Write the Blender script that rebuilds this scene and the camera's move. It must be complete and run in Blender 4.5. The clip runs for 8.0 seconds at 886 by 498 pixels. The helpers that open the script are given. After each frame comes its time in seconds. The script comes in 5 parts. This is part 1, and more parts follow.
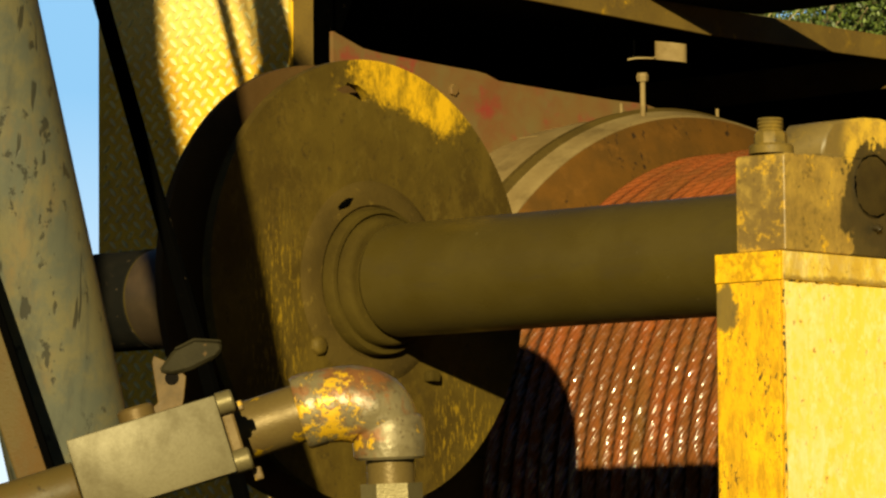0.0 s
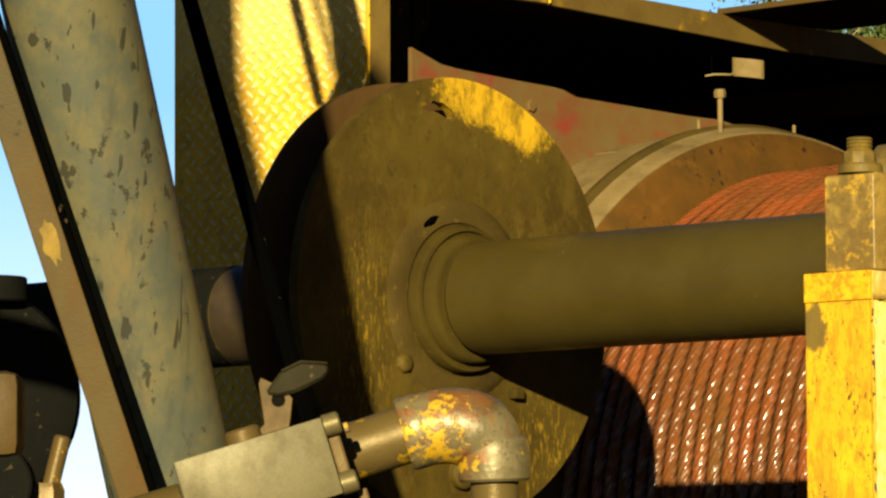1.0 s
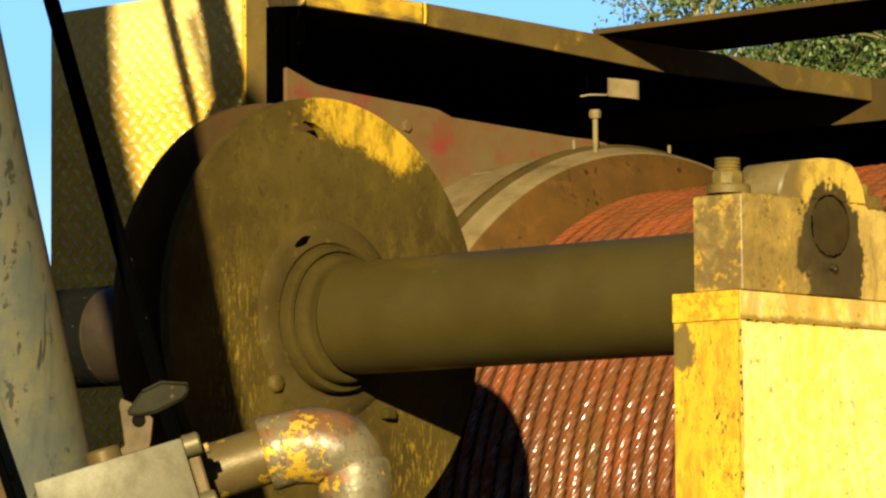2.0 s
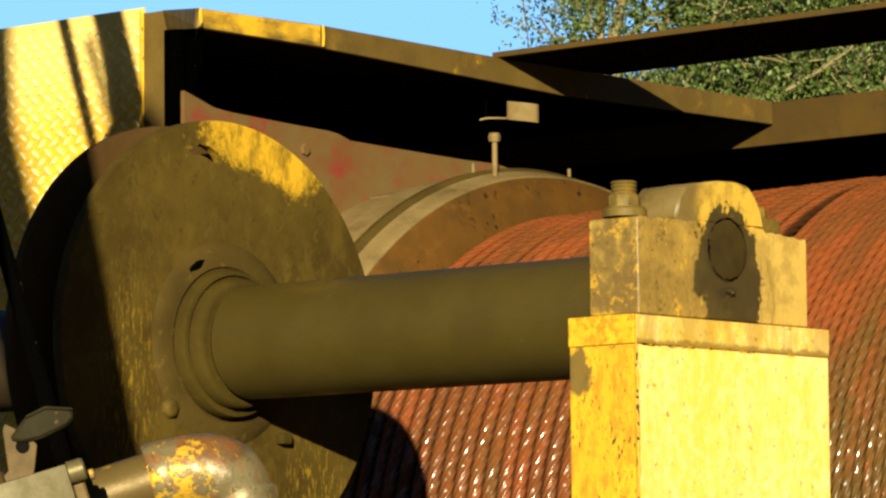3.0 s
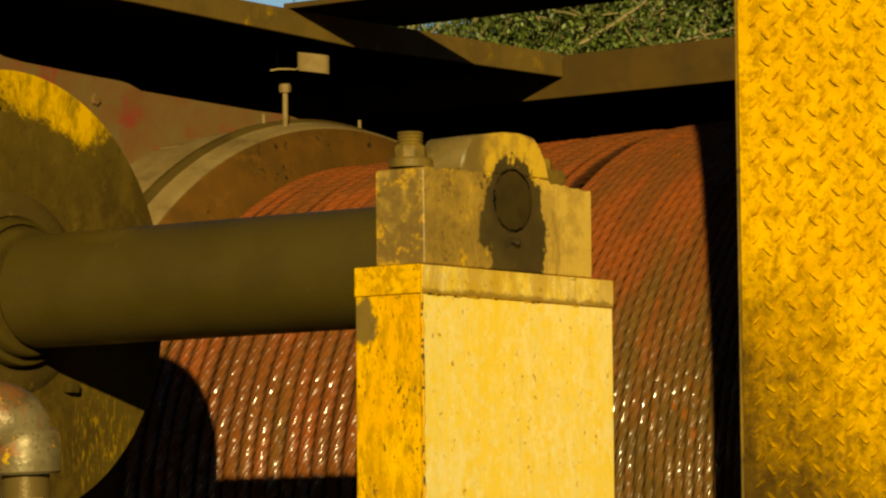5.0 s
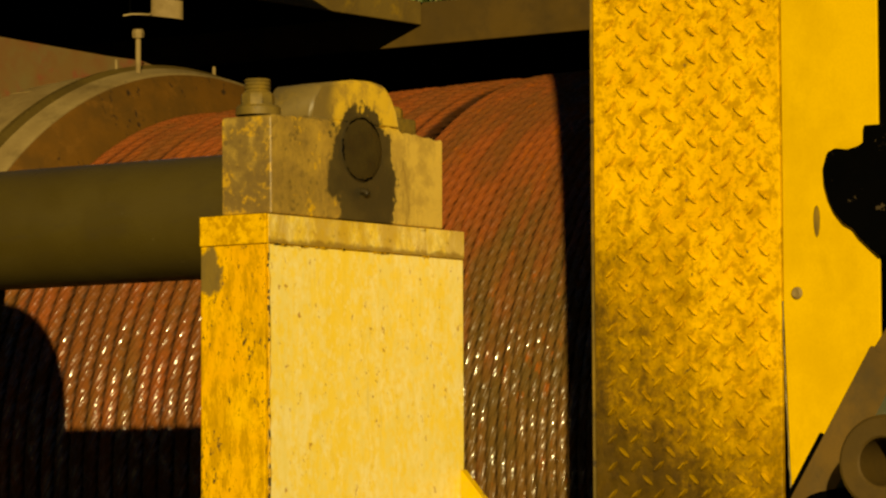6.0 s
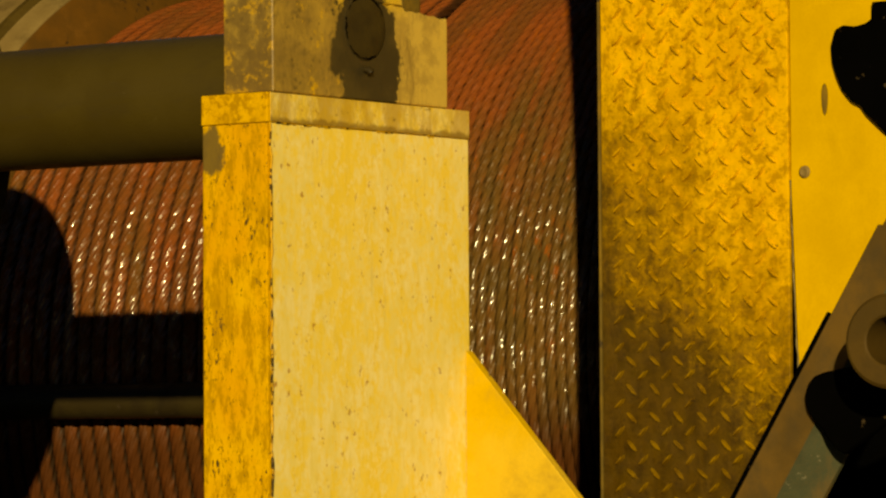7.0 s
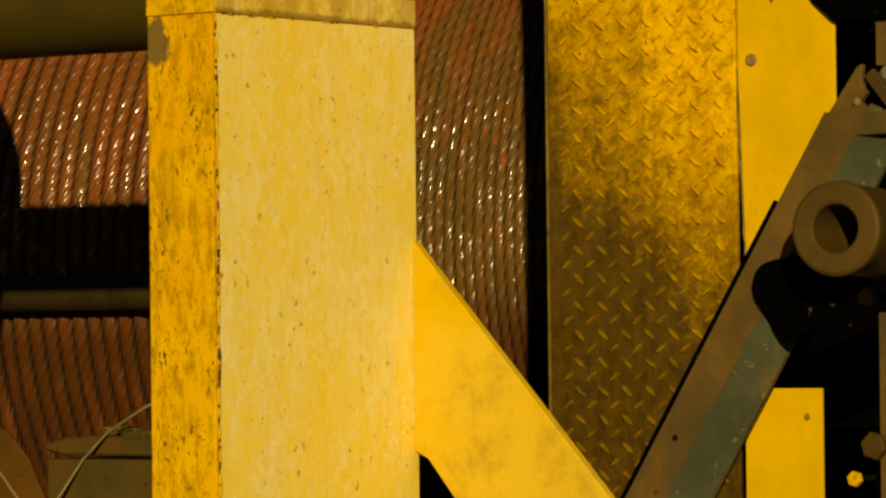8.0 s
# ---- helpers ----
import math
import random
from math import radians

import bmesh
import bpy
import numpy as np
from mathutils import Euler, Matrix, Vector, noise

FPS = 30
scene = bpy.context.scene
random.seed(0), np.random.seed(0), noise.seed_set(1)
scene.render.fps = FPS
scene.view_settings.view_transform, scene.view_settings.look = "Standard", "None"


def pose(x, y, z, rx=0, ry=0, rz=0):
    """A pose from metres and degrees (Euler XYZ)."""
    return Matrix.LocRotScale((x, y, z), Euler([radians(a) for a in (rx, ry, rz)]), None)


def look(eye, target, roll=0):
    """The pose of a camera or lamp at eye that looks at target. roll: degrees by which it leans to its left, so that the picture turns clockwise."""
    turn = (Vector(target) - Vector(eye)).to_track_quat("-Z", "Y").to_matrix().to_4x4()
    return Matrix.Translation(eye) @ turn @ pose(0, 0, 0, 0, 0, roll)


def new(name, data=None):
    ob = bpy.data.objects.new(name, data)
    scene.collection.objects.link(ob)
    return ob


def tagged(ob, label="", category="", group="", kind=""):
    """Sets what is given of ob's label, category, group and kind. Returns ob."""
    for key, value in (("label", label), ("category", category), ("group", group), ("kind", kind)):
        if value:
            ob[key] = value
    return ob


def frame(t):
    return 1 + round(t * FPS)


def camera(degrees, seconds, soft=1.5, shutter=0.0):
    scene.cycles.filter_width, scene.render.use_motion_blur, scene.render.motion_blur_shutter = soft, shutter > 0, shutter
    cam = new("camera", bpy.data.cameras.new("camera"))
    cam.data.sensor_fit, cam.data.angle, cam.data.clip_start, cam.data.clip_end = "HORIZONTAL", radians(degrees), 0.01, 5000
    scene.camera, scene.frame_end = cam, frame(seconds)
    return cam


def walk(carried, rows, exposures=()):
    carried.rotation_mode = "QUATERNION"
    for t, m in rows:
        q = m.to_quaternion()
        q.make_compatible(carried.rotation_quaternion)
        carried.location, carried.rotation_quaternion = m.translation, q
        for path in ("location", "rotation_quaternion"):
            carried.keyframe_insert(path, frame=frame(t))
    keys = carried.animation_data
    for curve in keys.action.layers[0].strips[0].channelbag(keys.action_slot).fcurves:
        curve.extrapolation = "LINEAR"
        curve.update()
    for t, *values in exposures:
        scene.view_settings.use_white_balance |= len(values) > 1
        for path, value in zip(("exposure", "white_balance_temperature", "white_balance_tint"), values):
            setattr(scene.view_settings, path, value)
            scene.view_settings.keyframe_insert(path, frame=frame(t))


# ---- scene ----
cam = camera(12.0, 8.0, soft=2.4)
PATH = [
    (0, (3.5772, -3.6726, 1.5914), (0.1643, -0.0411, 1.9957), -0.43),
    (0.2, (3.5667, -3.6810, 1.5896), (0.1169, -0.0847, 1.9967), -0.41),
    (0.3, (3.5624, -3.6851, 1.5889), (0.0983, -0.1027, 1.9970), -0.39),
    (0.4, (3.5590, -3.6893, 1.5884), (0.0922, -0.1097, 1.9980), -0.38),
    (0.5, (3.5571, -3.6934, 1.5882), (0.0940, -0.1104, 1.9994), -0.37),
    (0.7, (3.5556, -3.7011, 1.5926), (0.0933, -0.1168, 1.9994), -0.32),
    (0.9, (3.5552, -3.7062, 1.5993), (0.0945, -0.1208, 2.0103), -0.27),
    (1, (3.5552, -3.7069, 1.6006), (0.0978, -0.1190, 2.0167), -0.25),
    (1.2, (3.5573, -3.7059, 1.6004), (0.1010, -0.1183, 2.0287), -0.31),
    (1.4, (3.5614, -3.7034, 1.6002), (0.1117, -0.1102, 2.0343), -0.37),
    (1.5, (3.5631, -3.7019, 1.6001), (0.1239, -0.0988, 2.0354), -0.40),
    (1.7, (3.5653, -3.6989, 1.6001), (0.1374, -0.0851, 2.0355), -0.39),
    (1.8, (3.5669, -3.6977, 1.6002), (0.1499, -0.0736, 2.0362), -0.39),
    (1.9, (3.5697, -3.6969, 1.6004), (0.1846, -0.0431, 2.0368), -0.38),
    (2, (3.5744, -3.6966, 1.6007), (0.2146, -0.0197, 2.0392), -0.38),
    (2.2, (3.5839, -3.7045, 1.6033), (0.2535, -0.0007, 2.0392), -0.38),
    (3.3, (3.5556, -3.6503, 1.6017), (0.3100, 0.1236, 2.0749), -0.46),
    (3.5, (3.5658, -3.6630, 1.6000), (0.3516, 0.1391, 2.0619), -0.35),
    (4, (3.5677, -3.6591, 1.5996), (0.4118, 0.1943, 2.0367), -0.33),
    (4.2, (3.5654, -3.6575, 1.5983), (0.4341, 0.2170, 2.0263), -0.35),
    (5.3, (3.5903, -3.6762, 1.5976), (0.5088, 0.2408, 1.9990), -0.37),
    (5.5, (3.5759, -3.6606, 1.5979), (0.5134, 0.2713, 1.9998), -0.16),
    (5.6, (3.5675, -3.6473, 1.5991), (0.5174, 0.2948, 1.9951), -0.19),
    (5.7, (3.5613, -3.6332, 1.6011), (0.5385, 0.3306, 1.9905), -0.21),
    (5.8, (3.5571, -3.6193, 1.6035), (0.5628, 0.3668, 1.9836), -0.24),
    (5.9, (3.5547, -3.6063, 1.6054), (0.5722, 0.3907, 1.9635), -0.26),
    (6, (3.5538, -3.5953, 1.6062), (0.5791, 0.4086, 1.9521), -0.29),
    (6.1, (3.5537, -3.5869, 1.6058), (0.5806, 0.4199, 1.9326), -0.30),
    (6.2, (3.5537, -3.5807, 1.6048), (0.5734, 0.4219, 1.9173), -0.32),
    (6.3, (3.5536, -3.5760, 1.6033), (0.5661, 0.4222, 1.9021), -0.33),
    (6.4, (3.5536, -3.5722, 1.6016), (0.5573, 0.4200, 1.8921), -0.35),
    (6.5, (3.5535, -3.5685, 1.5999), (0.5497, 0.4182, 1.8887), -0.36),
    (6.6, (3.5530, -3.5645, 1.5983), (0.5499, 0.4235, 1.8770), -0.36),
    (6.7, (3.5520, -3.5602, 1.5967), (0.5555, 0.4338, 1.8596), -0.36),
    (6.8, (3.5508, -3.5561, 1.5950), (0.5553, 0.4397, 1.8417), -0.37),
    (6.9, (3.5499, -3.5523, 1.5930), (0.5489, 0.4402, 1.8254), -0.37),
    (7, (3.5495, -3.5491, 1.5905), (0.5444, 0.4409, 1.8134), -0.37),
    (7.1, (3.5495, -3.5468, 1.5875), (0.5502, 0.4485, 1.7903), -0.34),
    (7.2, (3.5496, -3.5452, 1.5843), (0.5484, 0.4495, 1.7708), -0.31),
    (7.3, (3.5498, -3.5441, 1.5814), (0.5511, 0.4531, 1.7524), -0.28),
    (7.4, (3.5500, -3.5433, 1.5793), (0.5602, 0.4610, 1.7411), -0.25),
    (7.5, (3.5503, -3.5426, 1.5785), (0.5720, 0.4705, 1.7366), -0.22),
    (8, (3.5522, -3.5373, 1.5893), (0.5863, 0.4870, 1.6828), -0.67),
]

walk(cam, [(t, look(eye, target, roll)) for t, eye, target, roll in PATH],
     exposures=[(0.0, 0.62, 6400, 12), (1.5, 0.97, 5750, 17), (2.0, 0.95, 5600, 18), (3.5, 0.76, 5600, 18), (4.2, 0.33, 6800, 12), (5.5, 0.1, 8000, 12), (6.5, -0.09, 8000, 12), (8.0, -0.28, 8000, 12)])

# ---- world, sun ----
SUN_WAY = Vector((-0.7526, 1.0, -0.277)).normalized()
world = bpy.data.worlds.new("sky")
scene.world = world
world.use_nodes = True
wn = world.node_tree.nodes
sky = wn.new("ShaderNodeTexSky")
sky.sky_type = "NISHITA"
sky.sun_disc = False
sky.air_density, sky.dust_density, sky.ozone_density = 1.0, 0.05, 4.0
sky.sun_elevation = math.asin(-SUN_WAY.z)
sky.sun_rotation = math.atan2(-SUN_WAY.x, -SUN_WAY.y)
wn["Background"].inputs["Strength"].default_value = 0.014
world.node_tree.links.new(sky.outputs[0], wn["Background"].inputs["Color"])
sun_data = bpy.data.lights.new("sun", "SUN")
sun_data.energy = 5.0
sun_data.angle = radians(0.53)
sun_data.color = (1.0, 0.88, 0.46)
sun = new("sun", sun_data)
sun.matrix_world = SUN_WAY.to_track_quat("-Z", "Y").to_matrix().to_4x4()


# ---- materials ----
class Mat:
    """A node material with a few layers of noise over a base colour."""

    def __init__(self, name, rough=0.6, metal=0.0, spec=0.5):
        self.m = bpy.data.materials.new(name)
        self.m.use_nodes = True
        self.n, self.l = self.m.node_tree.nodes, self.m.node_tree.links
        self.b = self.n["Principled BSDF"]
        self.b.inputs["Roughness"].default_value = rough
        self.b.inputs["Metallic"].default_value = metal
        self.b.inputs["Specular IOR Level"].default_value = spec
        self.co = self.n.new("ShaderNodeTexCoord").outputs["Object"]

    def mapped(self, scale=(1, 1, 1), turn=(0, 0, 0)):
        mp = self.n.new("ShaderNodeMapping")
        mp.inputs["Scale"].default_value = scale
        mp.inputs["Rotation"].default_value = [radians(a) for a in turn]
        self.l.new(self.co, mp.inputs["Vector"])
        return mp.outputs[0]

    def noise(self, scale, detail=4, rough=0.6, stretch=(1, 1, 1)):
        t = self.n.new("ShaderNodeTexNoise")
        t.inputs["Scale"].default_value = scale
        t.inputs["Detail"].default_value = detail
        t.inputs["Roughness"].default_value = rough
        self.l.new(self.mapped(stretch), t.inputs["Vector"])
        return t.outputs["Fac"]

    def ramp(self, fac, lo, hi, a=0.0, b=1.0):
        r = self.n.new("ShaderNodeMapRange")
        r.interpolation_type = "SMOOTHSTEP"
        r.inputs[1].default_value, r.inputs[2].default_value = lo, hi
        r.inputs[3].default_value, r.inputs[4].default_value = a, b
        self.l.new(fac, r.inputs[0])
        return r.outputs[0]

    def math(self, op, a, b):
        r = self.n.new("ShaderNodeMath")
        r.operation = op
        for k, v in enumerate((a, b)):
            if isinstance(v, (int, float)):
                r.inputs[k].default_value = v
            else:
                self.l.new(v, r.inputs[k])
        return r.outputs[0]

    def rgb(self, c):
        r = self.n.new("ShaderNodeRGB")
        r.outputs[0].default_value = (*c, 1)
        return r.outputs[0]

    def mix(self, fac, a, b):
        r = self.n.new("ShaderNodeMix")
        r.data_type = "RGBA"
        if isinstance(fac, (int, float)):
            r.inputs[0].default_value = fac
        else:
            self.l.new(fac, r.inputs[0])
        self.l.new(self.rgb(a) if isinstance(a, tuple) else a, r.inputs[6])
        self.l.new(self.rgb(b) if isinstance(b, tuple) else b, r.inputs[7])
        return r.outputs[2]

    def color(self, c):
        self.l.new(self.rgb(c) if isinstance(c, tuple) else c, self.b.inputs["Base Color"])
        return self

    def roughness(self, r):
        self.l.new(r, self.b.inputs["Roughness"])
        return self

    def bump(self, height, strength=0.3, distance=0.002):
        n = self.n.new("ShaderNodeBump")
        n.inputs["Strength"].default_value = strength
        n.inputs["Distance"].default_value = distance
        self.l.new(height, n.inputs["Height"])
        self.l.new(n.outputs[0], self.b.inputs["Normal"])
        return self

    def axis(self, k):
        s = self.n.new("ShaderNodeSeparateXYZ")
        self.l.new(self.co, s.inputs[0])
        return s.outputs[k]

    def dist(self, centre, scale=(1, 1, 1)):
        """The distance of a point from centre, with the axes scaled."""
        v = self.n.new("ShaderNodeVectorMath")
        v.operation = "SUBTRACT"
        self.l.new(self.co, v.inputs[0])
        v.inputs[1].default_value = centre
        w = self.n.new("ShaderNodeVectorMath")
        w.operation = "MULTIPLY"
        self.l.new(v.outputs[0], w.inputs[0])
        w.inputs[1].default_value = scale
        n = self.n.new("ShaderNodeVectorMath")
        n.operation = "LENGTH"
        self.l.new(w.outputs[0], n.inputs[0])
        return n.outputs["Value"]


def worn(name, base, tone, dirt, chip=(0.05, 0.035, 0.02), chips=(0.64, 0.68), dirty=(0.45, 0.75), rough=0.55,
         streak=1.0, chip_scale=60, metal=0.0, bump=0.25, spec=0.18):
    """Worn paint or scaled steel: base with a second tone, dirt in soft streaks and hard-edged chips."""
    m = Mat(name, rough, metal, spec)
    c = m.mix(m.ramp(m.noise(9, 5) if streak < 5 else m.noise(34, 6, 0.65, (1, 1, 0.06)), 0.38, 0.64), base, tone)
    d = m.noise(14, 8, 0.7, (1, 1, 1 / streak))
    c = m.mix(m.ramp(d, *dirty), c, dirt)
    f = m.noise(chip_scale, 6, 0.65)
    k = m.ramp(f, *chips)
    c = m.mix(k, c, chip)
    fine = m.noise(420, 3)
    c = m.mix(m.ramp(fine, 0.35, 0.75, 0.0, 0.22), c, dirt)
    m.color(c)
    m.roughness(m.ramp(d, 0.3, 0.8, rough - 0.1, rough + 0.2))
    m.bump(m.math("ADD", m.math("MULTIPLY", f, 0.6), m.math("MULTIPLY", fine, 0.5)), bump)
    return m


YELLOW = (0.74, 0.42, 0.005)
M_YELLOW = worn("yellow_paint", YELLOW, (0.68, 0.37, 0.005), (0.28, 0.16, 0.012), chips=(0.60, 0.645), dirty=(0.50, 0.80), streak=3, chip_scale=75).m


def side_mat():
    """The post's yellow side paint, with one dark oil stain near the shaft and chipped edges."""
    m = Mat("chipped_yellow_paint", 0.5, 0.0, 0.25)
    c = m.mix(m.ramp(m.noise(10, 5), 0.38, 0.66), YELLOW, (0.70, 0.35, 0.006))
    c = m.mix(m.ramp(m.noise(24, 7, 0.7, (1, 1, 0.3)), 0.53, 0.72, 0.0, 0.8), c, (0.44, 0.23, 0.010))
    c = m.mix(m.ramp(m.noise(85, 8, 0.78, (1, 1, 0.34)), 0.46, 0.60, 0.0, 0.8), c, (0.38, 0.20, 0.008))
    k = m.ramp(m.math("ADD", m.noise(190, 7, 0.75, (1, 1, 0.45)), m.math("MULTIPLY", m.noise(12, 3), 0.35)), 0.75, 0.80)
    c = m.mix(k, c, (0.06, 0.035, 0.012))
    spot = m.math("ADD", m.dist((-0.034, -0.174, 0.694), (1.15, 0, 0.8)), m.math("MULTIPLY", m.noise(44, 6, 0.7), 0.042))
    c = m.mix(m.ramp(spot, 0.040, 0.047, 0.9, 0.0), c, (0.115, 0.080, 0.026))
    m.color(c)
    m.bump(m.math("ADD", m.noise(120, 4), m.math("MULTIPLY", k, -0.7)), 0.35)
    return m.m


M_SIDE = side_mat()


def faded_mat(name, stained):
    """Sun-bleached yellow paint: pale cream with yellow runs down it, fine chips and rust specks."""
    m = Mat(name, 0.5, 0.0, 0.25)
    pale = m.mix(m.ramp(m.noise(40, 7, 0.7, (1, 1, 0.5)), 0.38, 0.62), (0.80, 0.67, 0.31), (0.76, 0.61, 0.19))
    sun = m.mix(m.ramp(m.noise(26, 6, 0.7, (1, 1, 0.3)), 0.38, 0.62), (0.82, 0.61, 0.11), (0.80, 0.57, 0.07))
    wide = m.math("MULTIPLY", m.math("SUBTRACT", m.noise(6, 4, 0.6, (1, 1, 0.6)), 0.5), 0.9)
    runs = m.math("MULTIPLY", m.math("SUBTRACT", m.noise(44, 5, 0.6, (1, 1, 0.05)), 0.5), 0.4)
    flecks = m.math("ADD", m.noise(120, 6, 0.65, (1, 1, 0.7)), m.math("ADD", wide, runs))
    c = m.mix(m.ramp(flecks, 0.34, 0.60), pale, sun)
    c = m.mix(m.ramp(m.noise(150, 6, 0.75, (1, 1, 0.22)), 0.53, 0.66, 0.0, 0.3), c, (0.66, 0.46, 0.05))
    c = m.mix(m.ramp(m.noise(48, 6, 0.7, (1, 1, 0.10)), 0.58, 0.74, 0.0, 0.35), c, (0.50, 0.38, 0.16))
    k = m.math("MULTIPLY", m.ramp(m.noise(88, 5, 0.7, (1, 1, 0.8)), 0.615, 0.65), m.ramp(m.noise(14, 3), 0.44, 0.52))
    c = m.mix(m.math("MULTIPLY", k, 0.7), c, (0.34, 0.13, 0.03))
    if stained:
        c = m.mix(m.ramp(m.noise(20, 8, 0.78, (1, 1, 0.35)), 0.36, 0.58, 0.0, stained), c, (0.40, 0.235, 0.025))
        foot = m.math("ADD", m.axis(2), m.math("MULTIPLY", m.math("SUBTRACT", m.noise(55, 6, 0.7), 0.5), 0.02))
        c = m.mix(m.ramp(foot, 0.7225, 0.7275, 0.75, 0.0), c, (0.20, 0.115, 0.02))
        c = m.mix(m.ramp(m.noise(70, 7, 0.75, (1, 0.5, 1)), 0.60, 0.68, 0.0, 0.7), c, (0.16, 0.09, 0.02))
    m.color(c)
    m.bump(m.math("SUBTRACT", m.math("MULTIPLY", m.noise(80, 5), 0.5), k), 0.3)
    return m.m


M_FADED = faded_mat("faded_yellow_paint", 0.0)
M_STAINED = faded_mat("stained_faded_paint", 0.75)


def tread_mat(name, mud_top, worn_tops=0.0, paint=YELLOW, speckle=0.85, paled=0.0):
    """Yellow paint on chequered plate, scuffed, with mud splashed up from the foot to about mud_top."""
    m = Mat(name, 0.5, 0.0, 0.25)
    c = m.mix(m.ramp(m.noise(11, 6, 0.65), 0.36, 0.66), paint, (paint[0] * 0.85, paint[1] * 0.8, paint[2]))
    c = m.mix(m.ramp(m.noise(54, 8, 0.80), 0.47, 0.58, 0.0, speckle), c, (paint[0] * 0.5, paint[1] * 0.45, paint[2]))
    # Overexposed sunlight put into the colour: paler paint towards the top.
    if paled:
        top = m.math("ADD", m.axis(2), m.math("MULTIPLY", m.math("SUBTRACT", m.noise(16, 6, 0.7), 0.5), 0.22))
        c = m.mix(m.ramp(top, 1.26, 1.42, 0.0, paled), c, (0.90, 0.72, 0.28))
    k = m.noise(85, 6, 0.65)
    c = m.mix(m.ramp(k, 0.63, 0.68), c, (0.14, 0.075, 0.02))
    z = m.math("SUBTRACT", m.math("SUBTRACT", mud_top, m.axis(2)), m.math("MULTIPLY", m.axis(0), 1.1))
    z = m.math("ADD", z, m.math("MULTIPLY", m.math("SUBTRACT", m.noise(5, 6, 0.65), 0.5), 0.55))
    z = m.math("ADD", z, m.math("MULTIPLY", m.math("SUBTRACT", m.noise(70, 8, 0.8), 0.5), 0.42))
    mud = m.mix(m.ramp(m.noise(55, 7, 0.75), 0.38, 0.62), (0.044, 0.022, 0.002), (0.016, 0.008, 0.001))
    c = m.mix(m.ramp(z, -0.10, 0.24, 0.0, 0.94 - worn_tops), c, mud)
    m.color(c)
    m.roughness(m.ramp(m.noise(30, 4), 0.3, 0.7, 0.35, 0.65))
    m.bump(m.math("ADD", m.noise(90, 5), m.math("MULTIPLY", k, 0.5)), 0.7)
    return m.m


M_TREAD = tread_mat("yellow_tread_paint", -0.3)
M_LIT_TREAD = tread_mat("pale_lit_tread_paint", -0.3, paint=(0.80, 0.47, 0.03), speckle=0.4, paled=0.45)
M_WHITENED = tread_mat("whitened_lug_paint", -0.3, paint=(0.85, 0.72, 0.28), speckle=0.2, paled=0.45)
M_MUDDY = tread_mat("muddy_tread_paint", 0.66)
M_LUGS = tread_mat("muddy_lug_paint", 0.62, 0.20)
M_PLAIN = worn("plain_yellow_paint", (0.66, 0.40, 0.004), (0.58, 0.345, 0.004), (0.44, 0.26, 0.006), chips=(0.72, 0.75), dirty=(0.5, 0.85), streak=2, bump=0.08, rough=0.45).m
M_BRACE = worn("weathered_brace_paint", (0.66, 0.44, 0.04), (0.62, 0.38, 0.012), (0.44, 0.28, 0.03), chips=(0.68, 0.71), dirty=(0.48, 0.75), bump=0.15, rough=0.5).m
M_BLOCK = worn("dirty_yellow_paint", (0.306, 0.180, 0.017), (0.180, 0.117, 0.025), (0.090, 0.061, 0.015), chips=(0.60, 0.66), dirty=(0.35, 0.65), streak=1.5, chip_scale=35).m
M_BROWN = worn("brown_steel", (0.082, 0.046, 0.009), (0.062, 0.036, 0.008), (0.042, 0.024, 0.005), chips=(0.68, 0.72), dirty=(0.45, 0.8)).m
M_LIP = worn("brown_lip_paint", (0.126, 0.079, 0.018), (0.092, 0.057, 0.015), (0.254, 0.146, 0.009), chip=(0.333, 0.182, 0.009), chips=(0.64, 0.70), dirty=(0.55, 0.8), chip_scale=30).m
M_SEAM = worn("chipped_weld_paint", (0.66, 0.37, 0.02), (0.50, 0.28, 0.01), (0.30, 0.17, 0.01), chip=(0.02, 0.014, 0.006), chips=(0.50, 0.53), chip_scale=95).m


def lip_mat():
    """Yellow paint rubbed off to brown steel towards the far end of the lip."""
    m = Mat("rubbed_yellow_lip", 0.55, 0.0, 0.4)
    paint = m.mix(m.ramp(m.noise(20, 5), 0.4, 0.6), YELLOW, (0.50, 0.29, 0.01))
    steel = m.mix(m.ramp(m.noise(30, 6, 0.7), 0.4, 0.65), (0.13, 0.08, 0.02), (0.20, 0.12, 0.018))
    away = m.math("ADD", m.math("MULTIPLY", m.axis(1), 1.3), m.math("MULTIPLY", m.axis(2), -7.0))
    worn_off = m.math("ADD", away, m.math("MULTIPLY", m.math("SUBTRACT", m.noise(14, 8, 0.72, (1, 0.45, 1)), 0.5), 2.4))
    m.color(m.mix(m.ramp(worn_off, -0.95, -0.50), paint, steel))
    m.bump(m.noise(90, 5), 0.3)
    return m.m


